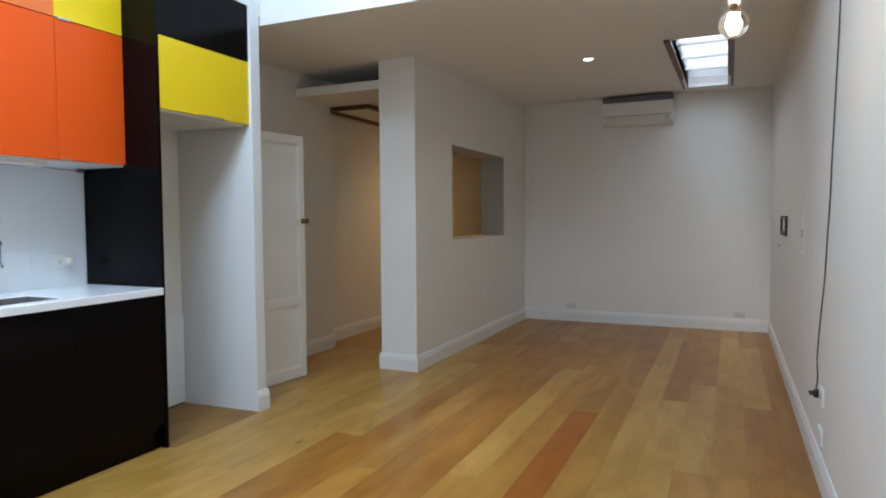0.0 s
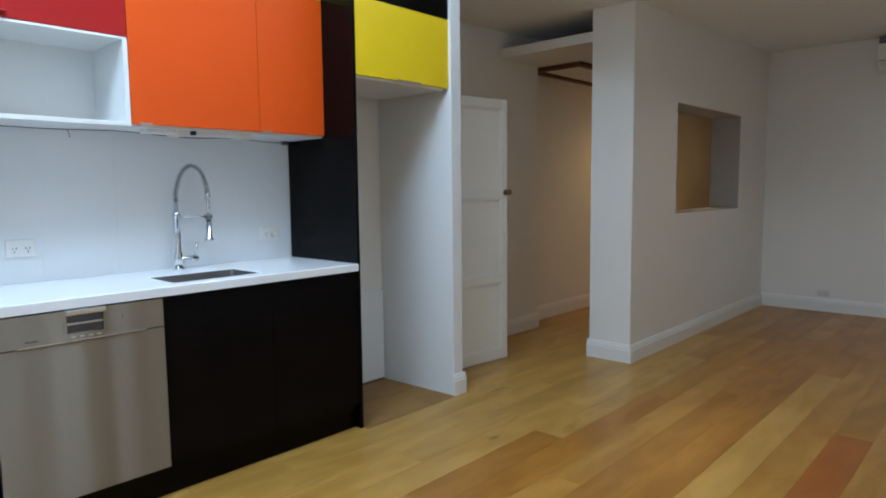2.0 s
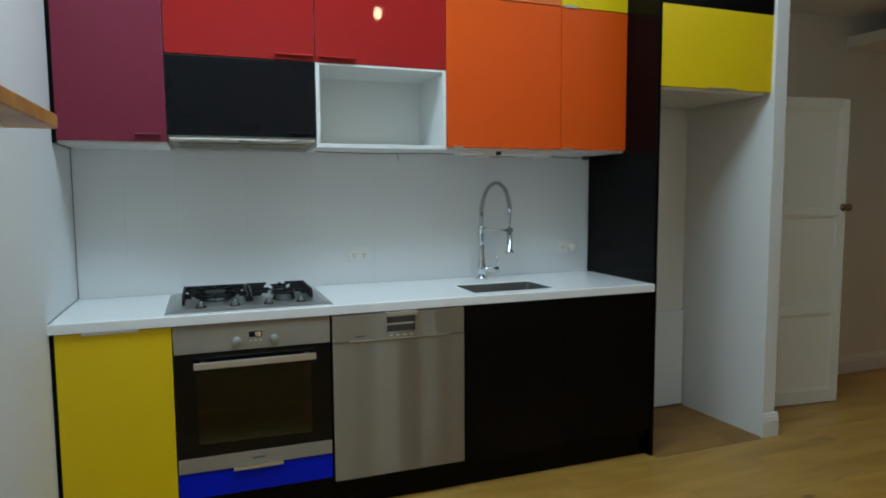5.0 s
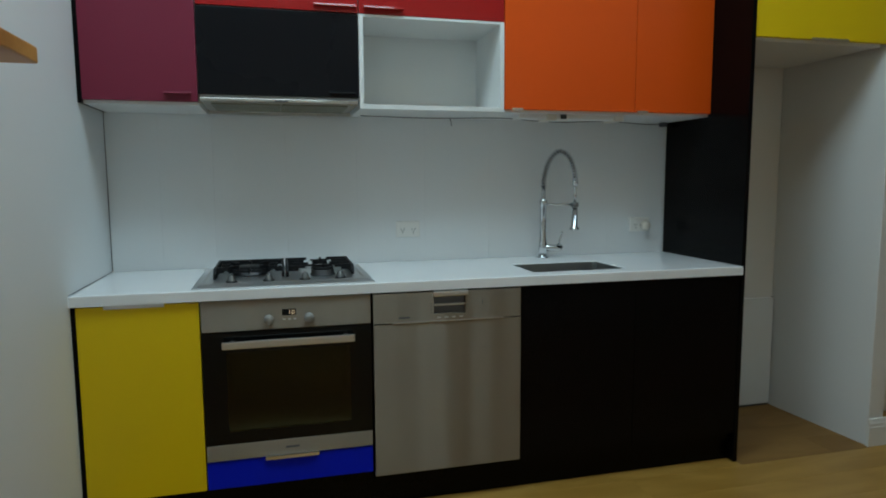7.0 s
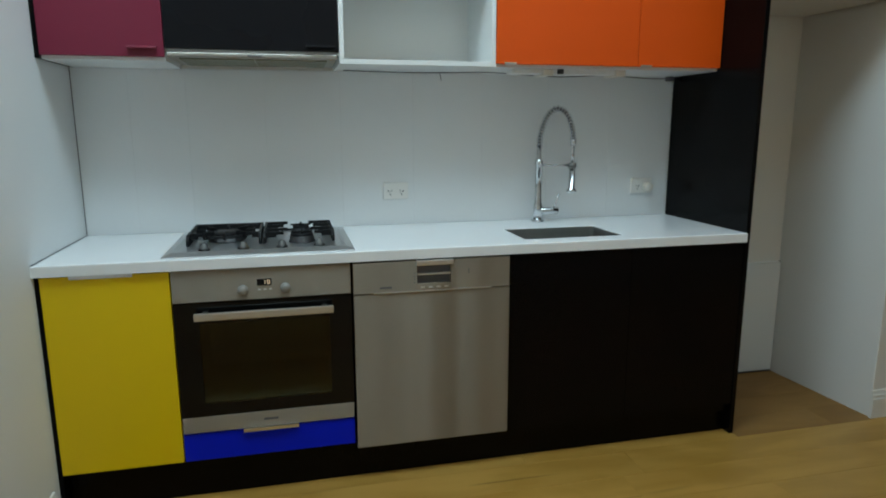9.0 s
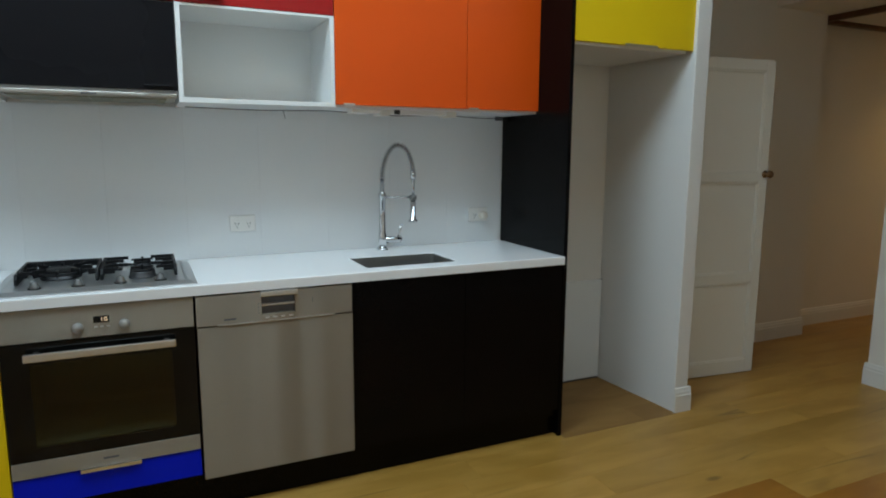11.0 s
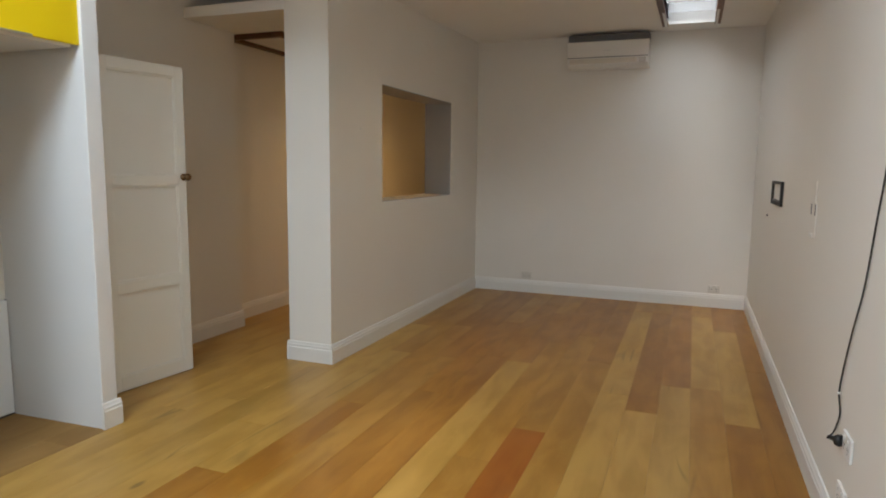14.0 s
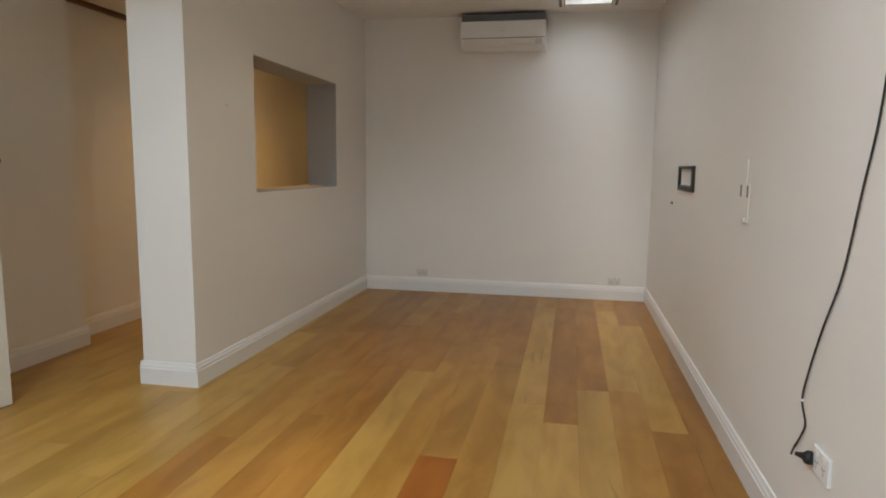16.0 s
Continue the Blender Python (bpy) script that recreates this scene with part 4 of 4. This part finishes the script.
hatch = thing("ceiling_hatch", "dark timber framed hatch in the hall ceiling", "hatch")
HX0, HX1, HY0, HY1, HZ = -0.235, 0.30, 2.78, 3.92, 2.366
for b in ((HX0, HY0, HZ - 0.040, HX1, HY0 + 0.045, HZ), (HX0, HY1 - 0.045, HZ - 0.040, HX1, HY1, HZ), (HX0, HY0 + 0.045, HZ - 0.040, HX0 + 0.045, HY1 - 0.045, HZ), (HX1 - 0.045, HY0 + 0.045, HZ - 0.040, HX1, HY1 - 0.045, HZ)):
    part("frame_strip", shaped(b, bevel=0.003), DARKWOOD, hatch)
part("hatch_panel", shaped((HX0 + 0.045, HY0 + 0.045, HZ - 0.010, HX1 - 0.045, HY1 - 0.045, HZ - 0.001)), CEILING, hatch, "white painted panel")

aircon = thing("air_conditioner", "white split-system air conditioner high on the end wall", "air conditioner", place=(2.48, BACK, 2.325))
AW = 0.388
bm = extruded([(0, 0.0), (-0.12, 0.0), (-0.178, 0.030), (-0.200, 0.085), (-0.206, 0.236), (-0.190, 0.248), (0, 0.248)], -AW, AW, 0.005)
bm.transform(pose(0, 0, 0, 0, 0, 90))
part("casing", bm, PLASTIC, aircon)
part("front_panel", shaped((-AW + 0.004, -0.214, 0.096, AW - 0.004, -0.2065, 0.240), bevel=0.003), PLASTIC, aircon)
part("louvre", shaped((-AW + 0.03, -0.203, 0.036, AW - 0.11, -0.184, 0.080), bevel=0.004), CREAM, aircon, "closed outlet louvre")
part("receiver", shaped((AW - 0.09, -0.203, 0.036, AW - 0.03, -0.186, 0.080), bevel=0.003), DULL, aircon, "grey receiver window")
part("shadow_gap", shaped((-AW + 0.008, -0.2055, 0.090, AW - 0.008, -0.200, 0.0955)), SMOKE, aircon, "dark gap under the front panel")
part("badge", shaped((-0.03, -0.2148, 0.150, 0.03, -0.2138, 0.157)), SATIN, aircon, "small silver badge")
# Dark band along the top, with thin ridges on its front.
part("top_band", shaped((-AW + 0.004, -0.176, 0.2485, AW - 0.004, -0.004, 0.312), bevel=0.004), SMOKE, aircon, "dark band across the top of the unit")
for k in range(5):
    part("top_band_slat", shaped((-AW + 0.006, -0.180, 0.254 + 0.0118 * k, AW - 0.006, -0.1762, 0.2585 + 0.0118 * k)), SMOKE, aircon)

spot = thing("downlight", "round recessed ceiling downlight, switched on", "downlight", place=(2.35, 2.93, low_ceiling(2.93)))
part("bezel", turned([(0.048, 0.004), (0.056, -0.002), (0.050, -0.006), (0.040, -0.003), (0.040, 0.004)]), PLASTIC, spot)
part("lens", turned([(0, -0.0015), (0.0398, -0.0015), (0.0398, 0.003), (0, 0.003)]), LEDWHITE, spot, "glowing warm white lens")

sky_light = thing("skylight", "skylight with dark timber sides and glazing bars", "skylight")


def sloped(x0, x1, y0, y1, drop, rise):
    bm = shaped((x0, y0, -drop, x1, y1, rise), bevel=0.002)
    for v in bm.verts:
        v.co.z += low_ceiling(v.co.y)
    return bm


part("side_frame", sloped(S0 - 0.045, S0 + 0.005, T0 - 0.03, T1 + 0.012, 0.018, 0.0005), DARKWOOD, sky_light)
part("side_frame", sloped(S1 - 0.005, S1 + 0.045, T0 - 0.03, T1 + 0.012, 0.018, 0.0005), DARKWOOD, sky_light)
part("pane", sloped(S0, S1, T0, T1, -0.10, 0.106), FROST, sky_light, "pale frosted glazing").visible_shadow = False
for k in range(1, 4):
    y = T0 + (T1 - T0) * k / 4
    part("glazing_bar", sloped(S0 + 0.006, S1 - 0.006, y - 0.014, y + 0.014, -0.075, 0.0995), TRIM, sky_light)

outlet("white power outlet low on the end wall", (1.70, BACK, 0.19), -90, mat=SHADEDPLATE)
outlet("white power outlet low on the end wall", (3.575, BACK, 0.182), -90, mat=SHADEDPLATE)
outlet("white power outlet on the long wall with a black plug", (RIGHT, 0.885, 0.418), 180, 2, 0.12, 0.08)
outlet("white low outlet plate just above the skirting board", (RIGHT, 0.91, 0.222), 180, 2, 0.12, 0.08)

tv = thing("wall_plate_frame", "empty black wall plate frame on the long wall", "wall plate", place=(RIGHT, 3.35, 1.190))
for b in ((-0.016, -0.27, 0.062, 0, 0.27, 0.080), (-0.016, -0.27, -0.080, 0, 0.27, -0.058), (-0.016, -0.27, -0.058, 0, -0.215, 0.062), (-0.016, 0.235, -0.058, 0, 0.27, 0.062)):
    part("frame_bar", shaped(b, bevel=0.003), RUBBER, tv)
part("inner_ledge", shaped((-0.010, -0.215, -0.058, 0, 0.235, -0.044), bevel=0.002), GREY, tv)

bracket = thing("wall_bracket", "white painted metal bracket screwed to the wall", "bracket", place=(RIGHT, 1.915, 1.14))
part("strip", shaped((-0.004, -0.020, 0.0525, 0, 0.010, 0.155), bevel=0.001), WALL, bracket)
part("plate", shaped((-0.005, -0.065, -0.11, 0, 0.075, 0.052), bevel=0.0015), WALL, bracket)
for y in (-0.045, 0.06):
    part("slot", shaped((-0.0062, y - 0.010, -0.005, -0.0048, y + 0.010, 0.045)), GREY, bracket, "dark slot")
part("foot", shaped((-0.012, -0.03, -0.112, -0.0051, 0.04, -0.09), bevel=0.002), TRIM, bracket)

cable = thing("power_cable", "thin black power cable running up the wall from a plug", "cable")
line = glide([(RIGHT - 0.038, 1.03, 0.385), (RIGHT - 0.010, 1.09, 0.385), (RIGHT - 0.006, 1.06, 0.43), (RIGHT - 0.006, 1.03, 0.485), (RIGHT - 0.006, 1.07, 0.545), (RIGHT - 0.006, 1.04, 0.64), (RIGHT - 0.006, 0.96, 0.80), (RIGHT - 0.006, 0.86, 0.97), (RIGHT - 0.006, 0.79, 1.19), (RIGHT - 0.006, 0.735, 1.36), (RIGHT - 0.006, 0.705, 1.52), (RIGHT - 0.006, 0.64, 1.80), (RIGHT - 0.006, 0.57, 2.15), (RIGHT - 0.006, 0.53, 2.7), (RIGHT - 0.006, 0.50, HIGH - 0.02), (RIGHT - 0.05, 0.46, HIGH - 0.006), (3.46, -0.07, HIGH - 0.006)], 12)
part("cord", piped(line, 0.0031, 8), RUBBER, cable)
part("plug", turned([(0, 0), (0.018, 0.0), (0.021, 0.006), (0.020, 0.018), (0.010, 0.028), (0.006, 0.048), (0, 0.048)], pose(RIGHT - 0.011, 0.935, 0.415) @ pose(0, 0, 0, 0, -90, 0) @ pose(0, 0, 0, -38, 0, 0), 24), RUBBER, cable, "black moulded plug")
part("wall_clip", shaped((RIGHT - 0.012, 1.066, 0.541, RIGHT, 1.074, 0.549), bevel=0.001), PLASTIC, cable, "white cable clip")


def pendant(label, x, y, z, r):
    p = thing("pendant_lamp", label, "lamp", "bare bulb pendants", (x, y, z))
    part("cord", piped([(0, 0, r + 0.06), (0, 0, HIGH - z)], 0.003, 8), PLASTIC, p)
    part("holder", turned([(0, r + 0.075), (0.014, r + 0.075), (0.020, r + 0.06), (0.020, r + 0.018), (0, r + 0.018)], steps=24), PLASTIC, p)
    part("bulb_cap", turned([(0, r + 0.018), (0.0135, r + 0.018), (0.0145, r - 0.004), (0, r - 0.004)], steps=24), BRASS, p)
    bulb = part("bulb", turned([(0.014, r)] + [(r * math.sin(a), r * math.cos(a)) for a in [0.32 + (math.pi - 0.32) * k / 20 for k in range(21)]], steps=32), AMBER, p, "clear globe bulb, lit")
    bulb.visible_shadow = False
    part("filament", turned([(0, -0.45 * r), (0.26 * r, -0.44 * r), (0.26 * r, 0.5 * r), (0, 0.52 * r)], steps=20), FILAMENT, p, "bright lit filament tube")
    return p


pendant("bare globe bulb hanging on a white cord, lit", 3.46, -0.07, 1.947, 0.05)
pendant("bare globe bulb hanging high over the kitchen, lit", 1.60, -1.02, 2.52, 0.05)

# Fittings for the added hall lamps, out of sight.
for y in (4.7, 6.9):
    added_hall_spot = thing("downlight", "added hall downlight out of sight, switched on", "downlight", "hall downlights", place=(0.50, y, 2.366))
    part("bezel", turned([(0.048, 0.004), (0.056, -0.002), (0.050, -0.006), (0.040, -0.003), (0.040, 0.004)]), PLASTIC, added_hall_spot)
    part("lens", turned([(0, -0.0015), (0.0398, -0.0015), (0.0398, 0.003), (0, 0.003)]), LEDWHITE, added_hall_spot, "glowing warm white lens")

# Assumed door around that daylight, never in view.
unseen_door = thing("glass_door", "tall glazed door, unseen and assumed, letting in daylight", "door")
for x0, x1 in ((1.6, 1.66), (2.47, 2.53), (3.34, 3.4)):
    part("door_post", shaped((x0, -4.79, 0.02, x1, -4.72, 2.25), bevel=0.003), TRIM, unseen_door)
for x0, x1 in ((1.66, 2.47), (2.53, 3.34)):
    for z0, z1 in ((0.02, 0.12), (2.17, 2.25)):
        part("door_rail", shaped((x0, -4.785, z0, x1, -4.725, z1), bevel=0.003), TRIM, unseen_door)
    part("pane", shaped((x0, -4.76, 0.12, x1, -4.752, 2.17)), CLEAR, unseen_door).visible_shadow = False
# small screws left in the walls
for x, y, z in ((P1, 2.55, 1.60),):
    tagged(mesh("wall_hook", shaped((x, y - 0.005, z - 0.005, x + 0.006, y + 0.005, z + 0.005), bevel=0.002), SATIN), "tiny metal screw in the partition wall", "screw")
tagged(mesh("wall_screw", shaped((RIGHT - 0.008, 3.88, 0.998, RIGHT, 3.93, 1.012), bevel=0.002), GREY), "tiny dark screw in the long wall", "screw")


# ---- floor boards ----
def board(x0, x1, y0, y1, mat, parent):
    bm = shaped((0.0002, 0.0003, -0.012, x1 - x0 - 0.0002, y1 - y0 - 0.0003, 0.0), bevel=0.0005, segments=1)
    ob = part("board", bm, mat, parent)
    ob.location = (x0, y0, 0)
    return ob


TONES = {"p": PALE, "h": HONEY, "b": BROWN, "r": REDDISH}
# row number: ends of boards along y with their tones
KNOWN = {
    -2: [(-1.4, "h"), (1.1, "p"), (3.4, "p"), (5.6, "h")],
    -1: [(-2.3, "h"), (-0.36, "h"), (0.60, "b"), (2.6, "p"), (4.4, "h")],
    0: [(-1.2, "p"), (1.56, "b"), (3.5, "h"), (5.6, "b")],
    1: [(0.2, "h"), (2.6, "h"), (5.4, "b")],
    2: [(-0.6, "b"), (1.9, "b"), (3.8, "b")],
    3: [(-0.2, "h"), (2.75, "b"), (4.6, "b")],
    4: [(0.3, "h"), (2.7, "p"), (4.3, "b")],
    5: [(1.15, "h"), (3.3, "h"), (5.5, "b")],
    6: [(-0.5, "p"), (1.57, "r"), (3.6, "h"), (5.6, "b")],
    7: [(0.8, "h"), (2.9, "h"), (4.5, "b")],
    8: [(0.3, "h"), (2.30, "p"), (4.7, "p"), (5.5, "h")],
    9: [(2.06, "p"), (4.7, "b"), (5.6, "h")],
    10: [(2.58, "p"), (5.0, "b")],
    11: [(0.4, "h"), (2.6, "h"), (4.7, "p"), (5.4, "h")],
    12: [(2.06, "b"), (4.2, "p")],
    13: [(1.0, "b"), (3.1, "b")],
    14: [(1.0, "b"), (3.1, "b")],
}
random.seed(11)
floor = bpy.data.objects["floor"]
for row in range(-12, 15):
    x0, x1 = max(-0.4, 1.50 + 0.1715 * row), min(4.0, 1.50 + 0.1715 * (row + 1))
    if x1 - x0 < 0.02:
        continue
    limit = 8.4 if x0 < 0.9 else 5.3
    y, ends = -4.7, list(KNOWN.get(row, []))
    while y < limit:
        if ends and y < ends[0][0] - 2.95:
            stop, tone = ends[0][0] - random.uniform(1.5, 2.2), random.choice("ppph" if row < -1 else "phhb")
        elif ends:
            stop, tone = ends.pop(0)
        else:
            stop, tone = y + random.uniform(1.3, 2.2), random.choice("p" if row < -1 else "hbb")
        stop = min(limit, stop)
        if limit - stop < 0.25:
            stop = limit
        if stop > y + 0.02:
            if x1 < 0.66 and y < 0.75 and stop > 0.02:  # the darker, rougher boards of the fridge recess
                for a, b, mat in ((y, 0.02, TONES[tone]), (max(y, 0.02), min(stop, 0.75), RECESSBOARDS), (0.75, stop, TONES[tone])):
                    if b > a + 0.02:
                        board(x0, x1, a, b, mat, floor)
            else:
                board(x0, x1, y, stop, TONES[tone], floor)
        y = max(y, stop)
